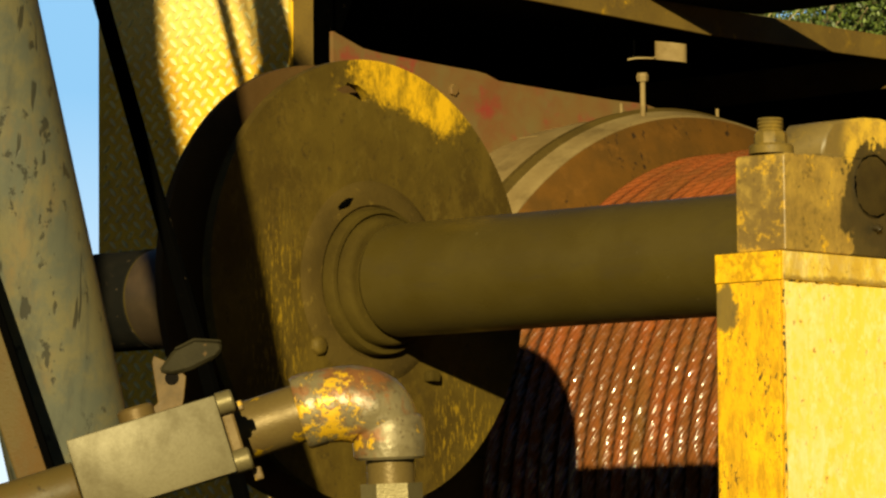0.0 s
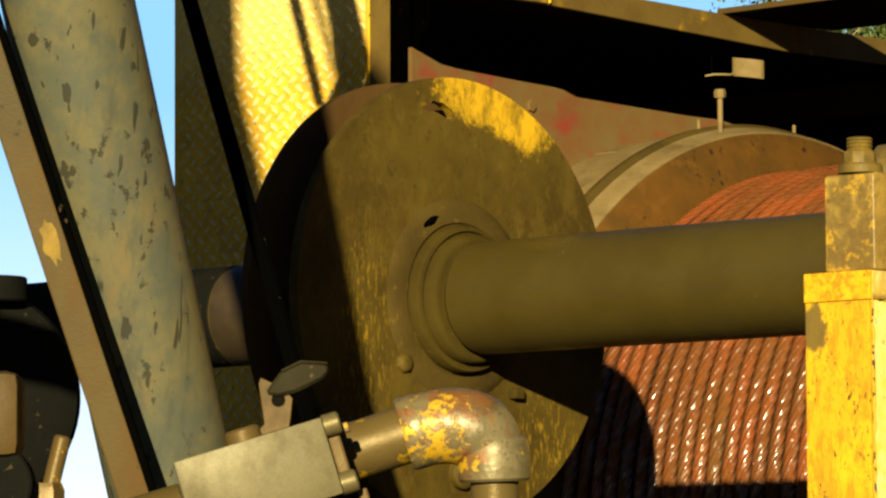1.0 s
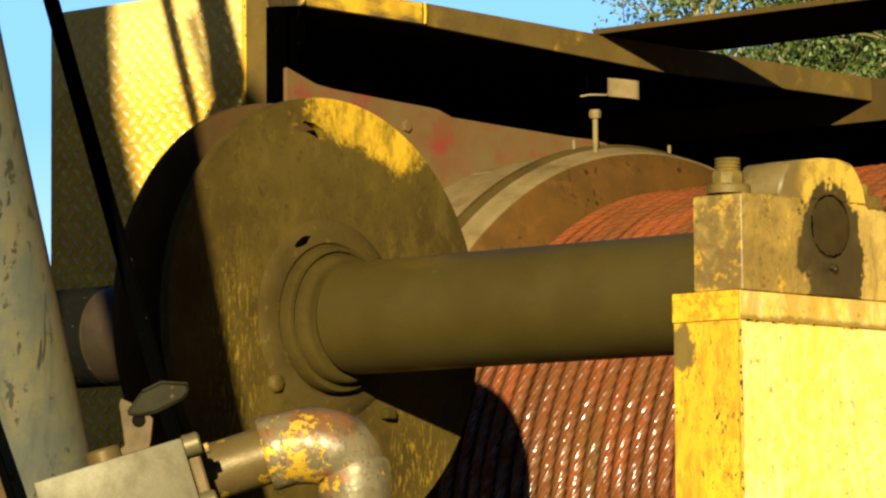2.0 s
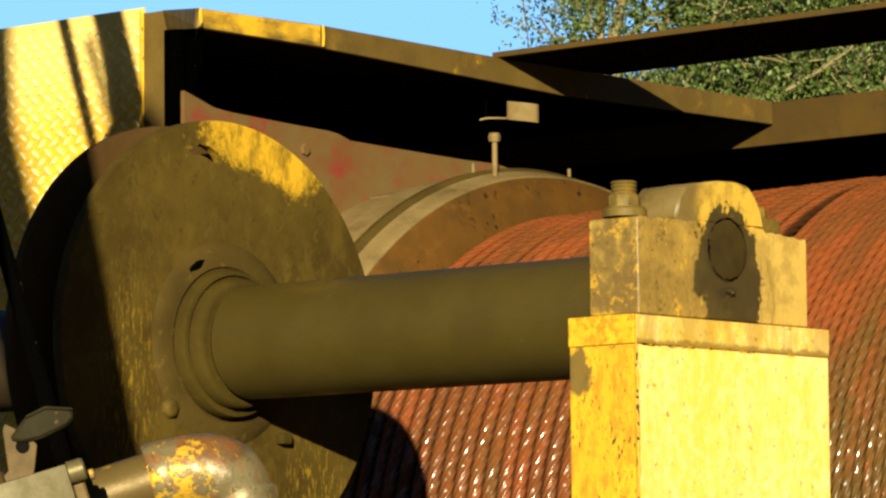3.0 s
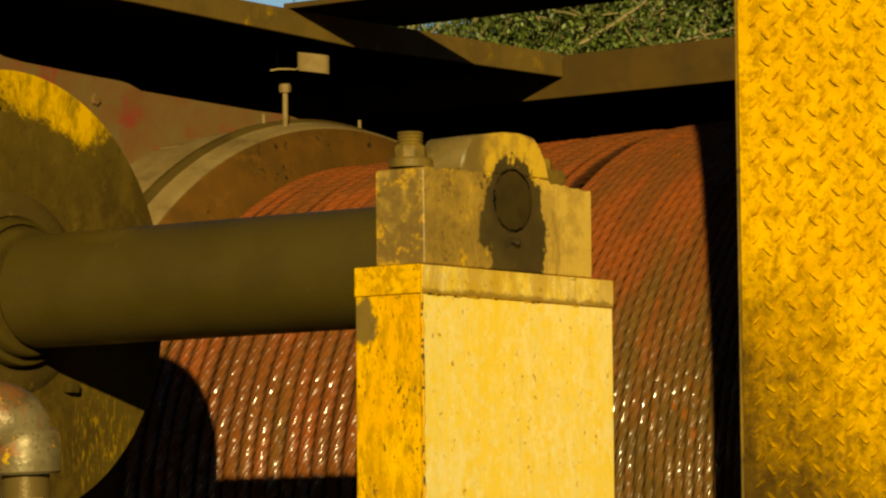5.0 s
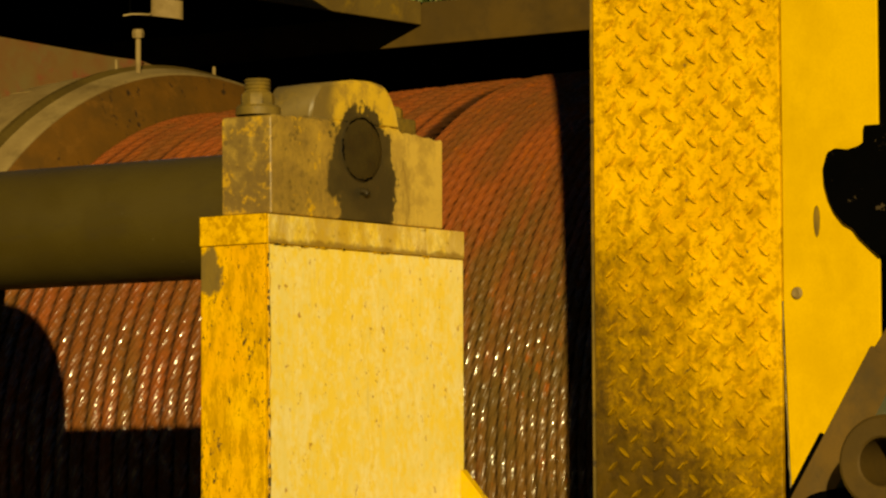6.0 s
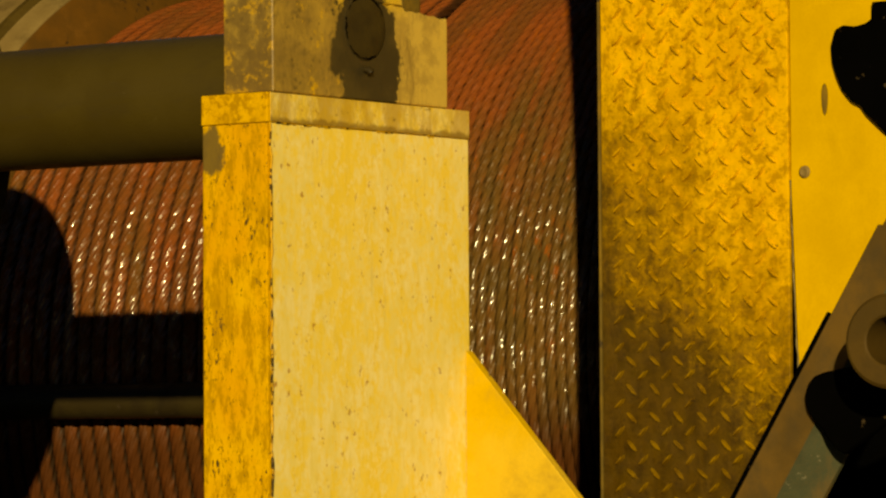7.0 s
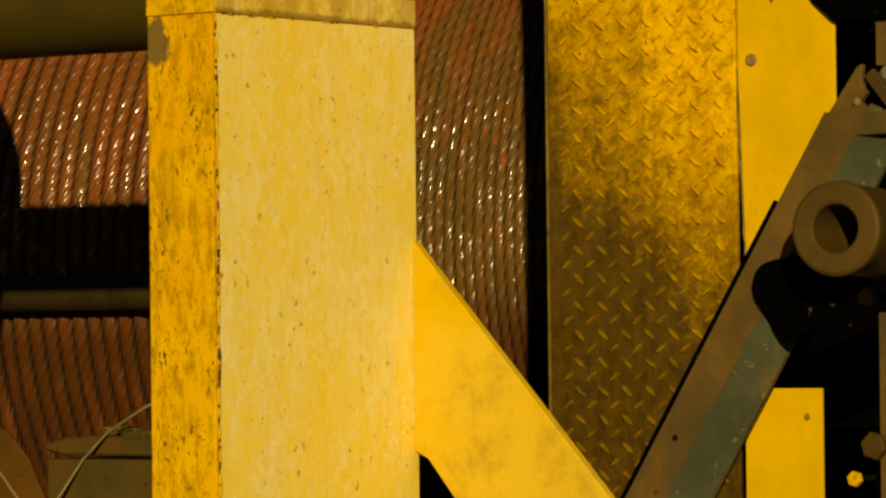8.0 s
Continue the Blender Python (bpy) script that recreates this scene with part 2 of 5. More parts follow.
M_CORNER = lip_mat()
M_RUST = worn("rusty_steel", (0.082, 0.041, 0.009), (0.060, 0.030, 0.007), (0.095, 0.053, 0.013), chips=(0.66, 0.72), dirty=(0.5, 0.8), rough=0.7).m
M_RIM = worn("dusty_rim_steel", (0.232, 0.160, 0.062), (0.182, 0.120, 0.044), (0.105, 0.067, 0.022), chips=(0.68, 0.73), rough=0.7).m
M_RED = worn("faded_red_paint", (0.152, 0.084, 0.026), (0.150, 0.060, 0.021), (0.138, 0.096, 0.032), chip=(0.22, 0.030, 0.022), chips=(0.53, 0.70), dirty=(0.4, 0.7), chip_scale=11).m
# Steel set near black, so the housing's inner shade is in its colour.
M_DARK = worn("shade_dark_steel", (0.007, 0.006, 0.004), (0.005, 0.004, 0.004), (0.010, 0.007, 0.004), chips=(0.7, 0.75), rough=0.95, spec=0.03).m
M_SHAFT = worn("greasy_shaft_steel", (0.062, 0.043, 0.008), (0.053, 0.036, 0.006), (0.044, 0.029, 0.005), chip=(0.12, 0.09, 0.035), chips=(0.70, 0.74), dirty=(0.48, 0.80), rough=0.36, bump=0.05, spec=0.4, streak=0.3).m
M_MUD = worn("caked_mud", (0.064, 0.043, 0.007), (0.050, 0.033, 0.006), (0.034, 0.022, 0.005), chip=(0.109, 0.068, 0.012), chips=(0.63, 0.70), dirty=(0.45, 0.75), rough=0.85, bump=0.5, spec=0.04).m
M_HUB = worn("mudded_hub_paint", (0.078, 0.050, 0.011), (0.060, 0.038, 0.009), (0.046, 0.030, 0.008), chip=(0.125, 0.080, 0.016), chips=(0.60, 0.70), dirty=(0.45, 0.75), rough=0.85, bump=0.6, spec=0.04).m
M_HANDLE = worn("dark_lever_steel", (0.030, 0.024, 0.011), (0.022, 0.018, 0.009), (0.010, 0.008, 0.004), chip=(0.13, 0.075, 0.03), chips=(0.60, 0.68), rough=0.75, spec=0.06).m
M_GREASE = worn("black_grease", (0.028, 0.019, 0.007), (0.039, 0.028, 0.009), (0.017, 0.011, 0.005), rough=0.45, bump=0.5).m


def pipe_mat():
    """Grey-beige paint with tan weather stains, dark chips in clusters and thin scratches along the pipe."""
    m = Mat("grey_pipe_paint", 0.5, 0.0, 0.22)
    c = m.mix(m.ramp(m.noise(12, 7, 0.7), 0.42, 0.58), (0.128, 0.108, 0.054), (0.086, 0.086, 0.060))
    c = m.mix(m.ramp(m.noise(16, 6, 0.7, (1, 1, 0.35)), 0.54, 0.70, 0.0, 0.8), c, (0.150, 0.102, 0.042))
    c = m.mix(m.ramp(m.noise(40, 6, 0.7, (1, 1, 0.2)), 0.48, 0.70, 0.0, 0.65), c, (0.052, 0.053, 0.042))
    spots = m.math("MULTIPLY", m.ramp(m.noise(62, 6, 0.65, (1, 1, 0.7)), 0.585, 0.605), m.ramp(m.noise(13, 3), 0.46, 0.51))
    lines = m.math("MULTIPLY", m.ramp(m.noise(110, 2, 0.5, (1, 1, 0.07)), 0.63, 0.66), m.ramp(m.noise(15, 2), 0.47, 0.51))
    k = m.math("MAXIMUM", spots, lines)
    c = m.mix(m.math("MULTIPLY", k, 0.85), c, (0.030, 0.027, 0.018))
    m.color(c)
    m.bump(m.math("SUBTRACT", m.math("MULTIPLY", m.noise(60, 5), 0.3), m.math("MULTIPLY", k, 0.6)), 0.4)
    return m.m


M_PIPE = pipe_mat()
M_STRIP = worn("brown_strip_steel", (0.081, 0.054, 0.014), (0.058, 0.041, 0.013), (0.086, 0.044, 0.008), chip=(0.028, 0.019, 0.008), chips=(0.60, 0.66), dirty=(0.42, 0.62), streak=3, chip_scale=40).m
M_VALVE = worn("bare_valve_steel", (0.145, 0.118, 0.060), (0.116, 0.093, 0.045), (0.075, 0.055, 0.021), chips=(0.72, 0.78), dirty=(0.45, 0.75), metal=0.12, rough=0.5, bump=0.1).m
M_BOLT = worn("bolt_steel", (0.165, 0.131, 0.057), (0.128, 0.098, 0.042), (0.075, 0.049, 0.018), metal=0.3, rough=0.45).m


def elbow_mat():
    """Grey cast iron, rust in patches, with flakes of yellow paint thickest in the crook."""
    m = Mat("elbow_iron", 0.4, 0.25, 0.5)
    c = m.mix(m.ramp(m.noise(30, 7, 0.7), 0.40, 0.62), (0.20, 0.155, 0.075), (0.115, 0.085, 0.040))
    c = m.mix(m.ramp(m.noise(26, 6, 0.7), 0.46, 0.58, 0.0, 0.85), c, (0.24, 0.090, 0.024))
    near = m.ramp(m.dist((0.004, -0.018, 0.058)), 0.012, 0.055, 0.13, 0.0)
    flake = m.math("ADD", m.math("ADD", m.noise(62, 8, 0.78), near), m.math("MULTIPLY", m.noise(24, 3), 0.16))
    k = m.ramp(flake, 0.685, 0.72)
    c = m.mix(k, c, (0.62, 0.35, 0.010))
    c = m.mix(m.ramp(m.noise(210, 4, 0.7), 0.58, 0.66, 0.0, 0.7), c, (0.06, 0.035, 0.012))
    m.color(c)
    m.roughness(m.ramp(m.noise(50, 5, 0.7), 0.35, 0.65, 0.28, 0.55))
    m.bump(m.math("ADD", m.math("MULTIPLY", k, 0.6), m.noise(120, 5)), 0.4)
    return m.m


M_ELBOW = elbow_mat()
M_NIPPLE = worn("nipple_iron", (0.126, 0.084, 0.025), (0.105, 0.063, 0.020), (0.079, 0.047, 0.014), chip=(0.367, 0.210, 0.004), chips=(0.62, 0.64), chip_scale=40, metal=0.2, rough=0.45).m
M_CHANNEL = worn("brown_channel_steel", (0.140, 0.078, 0.018), (0.085, 0.050, 0.014), (0.060, 0.042, 0.020), chip=(0.04, 0.025, 0.01), chips=(0.66, 0.70), dirty=(0.42, 0.70), streak=1.5).m
M_TEAL = worn("greenish_channel_paint", (0.060, 0.066, 0.038), (0.036, 0.043, 0.027), (0.115, 0.074, 0.026), chip=(0.14, 0.13, 0.09), chips=(0.62, 0.66), dirty=(0.50, 0.70), streak=4).m
M_SLEEVE = worn("worn_sleeve_steel", (0.040, 0.027, 0.015), (0.030, 0.021, 0.013), (0.052, 0.032, 0.016), dirty=(0.45, 0.7), rough=0.35, spec=0.5, bump=0.1).m
# Near black, for black parts and for shade put into the colour.
M_BLACK_SHADE = worn("black_parts_and_shade", (0.0014, 0.0013, 0.0012), (0.001, 0.001, 0.001), (0.0016, 0.0014, 0.001), rough=0.95, spec=0.0).m
M_RUBBER = worn("black_rubber", (0.008, 0.007, 0.005), (0.006, 0.006, 0.005), (0.012, 0.010, 0.007), rough=0.9, spec=0.05).m


def rope_mat():
    """Rusted wire, orange to olive brown turn by turn, darker low down, black grease packed in the lay, bright worn
    crowns.
    """
    m = Mat("rusty_wire_rope", 0.5, 0.0, 0.5)
    m.co = m.n.new("ShaderNodeNewGeometry").outputs["Position"]
    orange = m.mix(m.ramp(m.noise(8, 5, 0.6, (2.2, 0.7, 0.7)), 0.38, 0.62), (0.220, 0.055, 0.012), (0.145, 0.047, 0.011))
    olive = m.mix(m.ramp(m.noise(22, 5, 0.6, (2, 0.6, 0.6)), 0.4, 0.6), (0.130, 0.062, 0.014), (0.096, 0.052, 0.012))
    info = m.n.new("ShaderNodeObjectInfo")
    along = m.math("MULTIPLY", m.math("SUBTRACT", m.noise(6, 5, 0.65, (1.5, 0.8, 0.8)), 0.5), 1.2)
    rubbed = m.math("MULTIPLY", m.ramp(m.axis(2), 1.90, 2.16, 0.42, 0.0), m.ramp(m.axis(0), -0.25, 0.20, 0.3, 1.0))
    odd = m.math("MULTIPLY", info.outputs["Random"], 0.2)
    c = m.mix(m.ramp(m.math("ADD", m.math("ADD", odd, along), rubbed), 0.18, 0.62), orange, olive)
    c = m.mix(m.ramp(m.noise(46, 6, 0.7, (2.2, 0.5, 0.5)), 0.58, 0.68, 0.0, 0.75), c, (0.270, 0.066, 0.006))
    c = m.mix(m.ramp(m.noise(300, 4, 0.7), 0.52, 0.68, 0.0, 0.5), c, (0.055, 0.030, 0.008))
    low_dark = m.math("MULTIPLY", m.ramp(m.axis(2), 1.56, 1.68, 0.9, 0.0), m.ramp(m.noise(17, 6, 0.7, (1.4, 0.6, 0.6)), 0.26, 0.52, 0.55, 1.0))
    c = m.mix(low_dark, c, (0.050, 0.015, 0.003))
    tc = m.n.new("ShaderNodeTexCoord").outputs["Object"]
    m.co, world_co = tc, m.co
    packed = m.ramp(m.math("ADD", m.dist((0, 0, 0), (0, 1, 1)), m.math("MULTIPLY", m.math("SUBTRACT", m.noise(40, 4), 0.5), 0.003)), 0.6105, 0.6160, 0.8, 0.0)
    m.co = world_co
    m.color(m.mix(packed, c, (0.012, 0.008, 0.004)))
    bright = m.math("MULTIPLY", m.ramp(m.noise(70, 3, 0.6, (1.6, 0.6, 0.6)), 0.40, 0.58), m.ramp(m.noise(16, 3), 0.30, 0.50))
    bright = m.math("MULTIPLY", bright, m.math("SUBTRACT", 1.0, low_dark))
    m.l.new(m.ramp(bright, 0.0, 1.0, 0.06, 0.7), m.b.inputs["Specular IOR Level"])
    m.roughness(m.ramp(bright, 0.0, 1.0, 0.75, 0.13))
    m.bump(m.math("ADD", m.noise(800, 3), m.noise(250, 4)), 0.025, 0.001)
    return m.m


M_ROPE = rope_mat()


def flange_mat():
    """Rusty brown flange face with dark radial gouges."""
    m = Mat("gouged_rusty_steel", 0.7, 0.0, 0.1)
    c = m.mix(m.ramp(m.noise(9, 6, 0.65), 0.38, 0.64), (0.108, 0.046, 0.006), (0.074, 0.035, 0.006))
    c = m.mix(m.ramp(m.noise(30, 6, 0.7), 0.52, 0.70, 0.0, 0.8), c, (0.130, 0.056, 0.009))
    k = m.math("MULTIPLY", m.ramp(m.noise(46, 4, 0.6, (0.2, 1.3, 0.8)), 0.58, 0.63), m.ramp(m.noise(12, 3), 0.42, 0.52))
    m.color(m.mix(k, c, (0.03, 0.016, 0.006)))
    m.bump(m.math("SUBTRACT", m.math("MULTIPLY", m.noise(90, 5), 0.5), k), 0.4)
    return m.m


M_FLANGE = flange_mat()


def disc_mat():
    """Brown dirt over yellow paint, which stays bright towards the upper rim."""
    m = Mat("muddy_yellow_disc", 0.65, 0.0, 0.15)
    big = m.noise(7, 6, 0.65)
    paint = m.mix(m.ramp(m.noise(30, 8, 0.75, (1, 1, 0.5)), 0.42, 0.62), (0.62, 0.35, 0.006), (0.24, 0.145, 0.008))
    mud = m.mix(m.ramp(big, 0.35, 0.65), (0.086, 0.055, 0.007), (0.054, 0.033, 0.005))
    mud = m.mix(m.ramp(m.noise(22, 8, 0.75, (1, 1, 0.7)), 0.48, 0.64, 0.0, 0.55), mud, (0.115, 0.073, 0.010))
    mud = m.mix(m.ramp(m.noise(70, 7, 0.75), 0.56, 0.66, 0.0, 0.6), mud, (0.038, 0.024, 0.007))
    band = m.ramp(m.dist((0.0, 0.0, 0.0), (0, 1, 1)), 0.16, 0.268)
    near = m.ramp(m.dist((0.0, 0.085, 0.255), (0, 0.75, 1.0)), 0.03, 0.17, 1.0, 0.0)
    patch = m.math("MULTIPLY", band, near)
    rag = m.math("ADD", m.math("MULTIPLY", m.noise(15, 7, 0.7), 0.62), m.math("MULTIPLY", m.noise(52, 7, 0.75), 0.42))
    keep = m.math("ADD", m.math("MULTIPLY", patch, 0.52), m.math("ADD", rag, m.math("MULTIPLY", m.noise(190, 4, 0.7), 0.2)))
    c = m.mix(m.ramp(keep, 0.86, 1.03), mud, paint)
    c = m.mix(m.ramp(m.noise(40, 8, 0.78, (1, 1, 0.6)), 0.55, 0.66, 0.0, 0.55), c, (0.125, 0.084, 0.014))
    drips = m.ramp(m.noise(230, 6, 0.75, (1, 1, 0.22)), 0.53, 0.61, 0.0, 0.85)
    side = m.ramp(m.dist((0.0, -0.165, -0.05), (0, 1.5, 0.6)), 0.02, 0.11, 1.0, 0.0)
    low = m.ramp(m.dist((0.0, 0.16, -0.19), (0, 1.4, 1.0)), 0.03, 0.12, 1.0, 0.0)
    c = m.mix(m.math("MULTIPLY", drips, m.math("MAXIMUM", side, low)), c, (0.30, 0.180, 0.008))
    m.color(c)
    m.bump(m.math("ADD", m.noise(40, 5), m.math("MULTIPLY", m.noise(300, 3), 0.4)), 0.35)
    return m.m


M_DISC = disc_mat()


def leaf_mat(name, a, b):
    m = Mat(name, 0.5, 0.0, 0.4)
    g = m.n.new("ShaderNodeNewGeometry")
    m.color(m.mix(g.outputs["Random Per Island"], a, b))
    m.b.inputs["Transmission Weight"].default_value = 0.0
    return m.m


M_LEAF = leaf_mat("leaf_green", (0.012, 0.028, 0.005), (0.125, 0.165, 0.030))
M_TWIG = worn("bare_twig_bark", (0.30, 0.25, 0.11), (0.22, 0.17, 0.08), (0.13, 0.10, 0.04), rough=0.8).m
M_BARK = worn("pale_bark", (0.272, 0.216, 0.109), (0.208, 0.160, 0.082), (0.144, 0.104, 0.054), rough=0.8).m
# Unseen ground; its green is chosen to tint the light it throws back.
M_GROUND = worn("green_bounce_ground", (0.040, 0.056, 0.018), (0.032, 0.046, 0.015), (0.042, 0.040, 0.016), chips=(0.7, 0.8), chip_scale=8, rough=0.9).m


# ---- mesh helpers ----
def mesh_from(bm, name, mat, smooth=None):
    me = bpy.data.meshes.new(name)
    bmesh.ops.recalc_face_normals(bm, faces=bm.faces)
    bm.to_mesh(me)
    bm.free()
    me.materials.append(mat)
    if smooth:
        me.shade_smooth()
        me.set_sharp_from_angle(angle=radians(smooth))
    return me


def thing(name, at, label, category, group="", kind=""):
    ob = new(name)
    ob.location = at
    ob.empty_display_size = 0.05
    return tagged(ob, label, category, group, kind)


def placed(bm, origin):
    bmesh.ops.translate(bm, verts=bm.verts[:], vec=-Vector(origin))
    return bm


def origin_of(ob):
    p = Vector((0, 0, 0))
    while ob:
        p, ob = p + ob.location, ob.parent
    return p


def part(name, bm, mat, parent, label="", smooth=None, kind=""):
    """Links a bmesh, given in the world's coordinates, as one mesh object under a thing or a part."""
    ob = new(name, mesh_from(placed(bm, origin_of(parent)), name, mat, smooth))
    ob.parent = parent
    return tagged(ob, label, kind=kind)


def single(name, bm, mat, at, label, category, group="", kind="", smooth=None):
    ob = new(name, mesh_from(placed(bm, at), name, mat, smooth))
    ob.location = at
    return tagged(ob, label, category, group, kind)


def box(x0, x1, y0, y1, z0, z1, bevel=0.0, bm=None):
    own = bmesh.new()
    bmesh.ops.create_cube(own, size=1)
    for v in own.verts:
        v.co = Vector(((x0 + x1) / 2 + v.co.x * (x1 - x0), (y0 + y1) / 2 + v.co.y * (y1 - y0), (z0 + z1) / 2 + v.co.z * (z1 - z0)))
    if bevel:
        bmesh.ops.bevel(own, geom=own.edges[:], offset=bevel, segments=2, affect="EDGES", profile=0.6)
    return own if bm is None else join(bm, own)


def join(bm, other):
    me = bpy.data.meshes.new("joined")
    other.to_mesh(me)
    other.free()
    bm.from_mesh(me)
    bpy.data.meshes.remove(me)
    return bm


def frame_of(way):
    way = Vector(way).normalized()
    side = way.orthogonal().normalized()
    return way, side, way.cross(side)


def turned(p0, way, profile, seg=48, bm=None, closed=False):
    """A solid of revolution: profile of (distance along way, radius) about the axis from p0."""
    bm = bm or bmesh.new()
    way, a, b = frame_of(way)
    rings = []
    for s, r in profile:
        c = Vector(p0) + way * s
        if r <= 1e-6:
            rings.append([bm.verts.new(c)])
        else:
            rings.append([bm.verts.new(c + (a * math.cos(2 * math.pi * k / seg) + b * math.sin(2 * math.pi * k / seg)) * r) for k in range(seg)])
    pairs = list(zip(rings, rings[1:])) + ([(rings[-1], rings[0])] if closed else [])
    for u, v in pairs:
        for k in range(seg):
            q = (k + 1) % seg
            if len(u) == 1 and len(v) > 1:
                bm.faces.new((u[0], v[q], v[k]))
            elif len(v) == 1 and len(u) > 1:
                bm.faces.new((u[k], u[q], v[0]))
            elif len(u) > 1:
                bm.faces.new((u[k], u[q], v[q], v[k]))
    return bm


def rod(p0, p1, r, seg=32, bevel=0.002, bm=None):
    p0, p1 = Vector(p0), Vector(p1)
    h = (p1 - p0).length
    return turned(p0, p1 - p0, [(0, 0), (0, r - bevel), (bevel, r), (h - bevel, r), (h, r - bevel), (h, 0)], seg, bm)


def hexagon(p0, way, r, h, bm=None):
    return turned(p0, way, [(0, 0), (0, r), (h * 0.8, r), (h, r * 0.86), (h, 0)], 6, bm)


def tube(points, radius, seg=12, bm=None):
    """A round tube along points; radius is a number or one for each point."""
    bm = bm or bmesh.new()
    pts = [Vector(p) for p in points]
    radii = [radius] * len(pts) if isinstance(radius, (int, float)) else radius
    rings, side = [], None
    for k, p in enumerate(pts):
        way = (pts[min(k + 1, len(pts) - 1)] - pts[max(k - 1, 0)]).normalized()
        side = way.orthogonal().normalized() if side is None else (side - way * side.dot(way)).normalized()
        up = way.cross(side)
        rings.append([bm.verts.new(p + (side * math.cos(2 * math.pi * q / seg) + up * math.sin(2 * math.pi * q / seg)) * radii[k]) for q in range(seg)])
    for u, v in zip(rings, rings[1:]):
        for k in range(seg):
            bm.faces.new((u[k], u[(k + 1) % seg], v[(k + 1) % seg], v[k]))
    bm.faces.new(rings[0][::-1])
    bm.faces.new(rings[-1])
    return bm


def plate(outline, plane, d0, d1, bevel=0.0, bm=None):
    """A flat plate: outline of (u, v) in the plane "x" (u=y, v=z), "y" (u=x, v=z) or "z" (u=x, v=y), from d0 to d1 across it."""
    own = bmesh.new()

    def place(u, v, d):
        return {"x": (d, u, v), "y": (u, d, v), "z": (u, v, d)}[plane]

    lo = [own.verts.new(place(u, v, d0)) for u, v in outline]
    hi = [own.verts.new(place(u, v, d1)) for u, v in outline]
    own.faces.new(lo[::-1])
    own.faces.new(hi)
    n = len(outline)
    for k in range(n):
        own.faces.new((lo[k], lo[(k + 1) % n], hi[(k + 1) % n], hi[k]))
    if bevel:
        bmesh.ops.recalc_face_normals(own, faces=own.faces)
        bmesh.ops.bevel(own, geom=own.edges[:], offset=bevel, segments=1, affect="EDGES")
    return own if bm is None else join(bm, own)


def lugs(x0, x1, z0, z1, y, pitch, seed, long, fat):
    """The raised lugs of a chequered plate that faces -y, leaning to either side in turn."""
    rnd = random.Random(seed)
    bm = bmesh.new()
    nx, nz = int((x1 - x0) / pitch) + 1, int((z1 - z0) / pitch) + 1
    for kind in (0, 1):
        for i in range(nx):
            for j in range(nz):
                cx, cz = x0 + (i + 0.25 + 0.5 * kind) * pitch, z0 + (j + 0.25 + 0.5 * kind) * pitch
                if not (x0 + 0.012 < cx < x1 - 0.012 and z0 + 0.01 < cz < z1 - 0.012):
                    continue
                a = radians(45 if kind else 135) + rnd.uniform(-0.08, 0.08)
                u, v = Vector((math.cos(a), 0, math.sin(a))), Vector((-math.sin(a), 0, math.cos(a)))
                L, W, h = pitch * long, pitch * fat, 0.0042
                base = [(-1, 0), (-0.6, 0.8), (0, 1), (0.6, 0.8), (1, 0), (0.6, -0.8), (0, -1), (-0.6, -0.8)]
                c = Vector((cx, y, cz))
                low = [bm.verts.new(c + u * (p * L) + v * (q * W)) for p, q in base]
                top = [bm.verts.new(c + u * (p * L * 0.8) + v * (q * W * 0.5) + Vector((0, -h, 0))) for p, q in base]
                for k in range(8):
                    bm.faces.new((low[k], low[(k + 1) % 8], top[(k + 1) % 8], top[k]))
                bm.faces.new(top)
    return bm


def pierced(outline, holes, plane, d0, d1):
    """A flat plate like plate(), with holes through it."""
    bm = bmesh.new()

    def place(u, v):
        return {"x": (d0, u, v), "y": (u, d0, v), "z": (u, v, d0)}[plane]

    edges = []
    for loop in (outline, *holes):
        vs = [bm.verts.new(place(u, v)) for u, v in loop]
        edges += [bm.edges.new((vs[k], vs[(k + 1) % len(vs)])) for k in range(len(vs))]
    faces = [g for g in bmesh.ops.triangle_fill(bm, use_beauty=True, edges=edges)["geom"] if isinstance(g, bmesh.types.BMFace)]
    made = bmesh.ops.extrude_face_region(bm, geom=faces)["geom"]
    step = Vector({"x": (d1 - d0, 0, 0), "y": (0, d1 - d0, 0), "z": (0, 0, d1 - d0)}[plane])
    bmesh.ops.translate(bm, verts=[g for g in made if isinstance(g, bmesh.types.BMVert)], vec=step)
    return bm


def circle(u, v, r, n=96):
    return [(u + r * math.cos(2 * math.pi * k / n), v + r * math.sin(2 * math.pi * k / n)) for k in range(n)]


def slab(p0, p1, wide, thick, face, bevel=0.0):
    """A straight bar from p0 to p1, wide across and thick along face, the way that its broad side looks."""
    p0, p1 = Vector(p0), Vector(p1)
    w = (p1 - p0).normalized()
    f = Vector(face)
    f = (f - w * f.dot(w)).normalized()
    u = w.cross(f)
    bm = box(-wide / 2, wide / 2, -thick, 0, 0, (p1 - p0).length, bevel)
    m = Matrix((u, f, w)).transposed().to_4x4()
    m.translation = p0
    bmesh.ops.transform(bm, matrix=m, verts=bm.verts[:])
    return bm


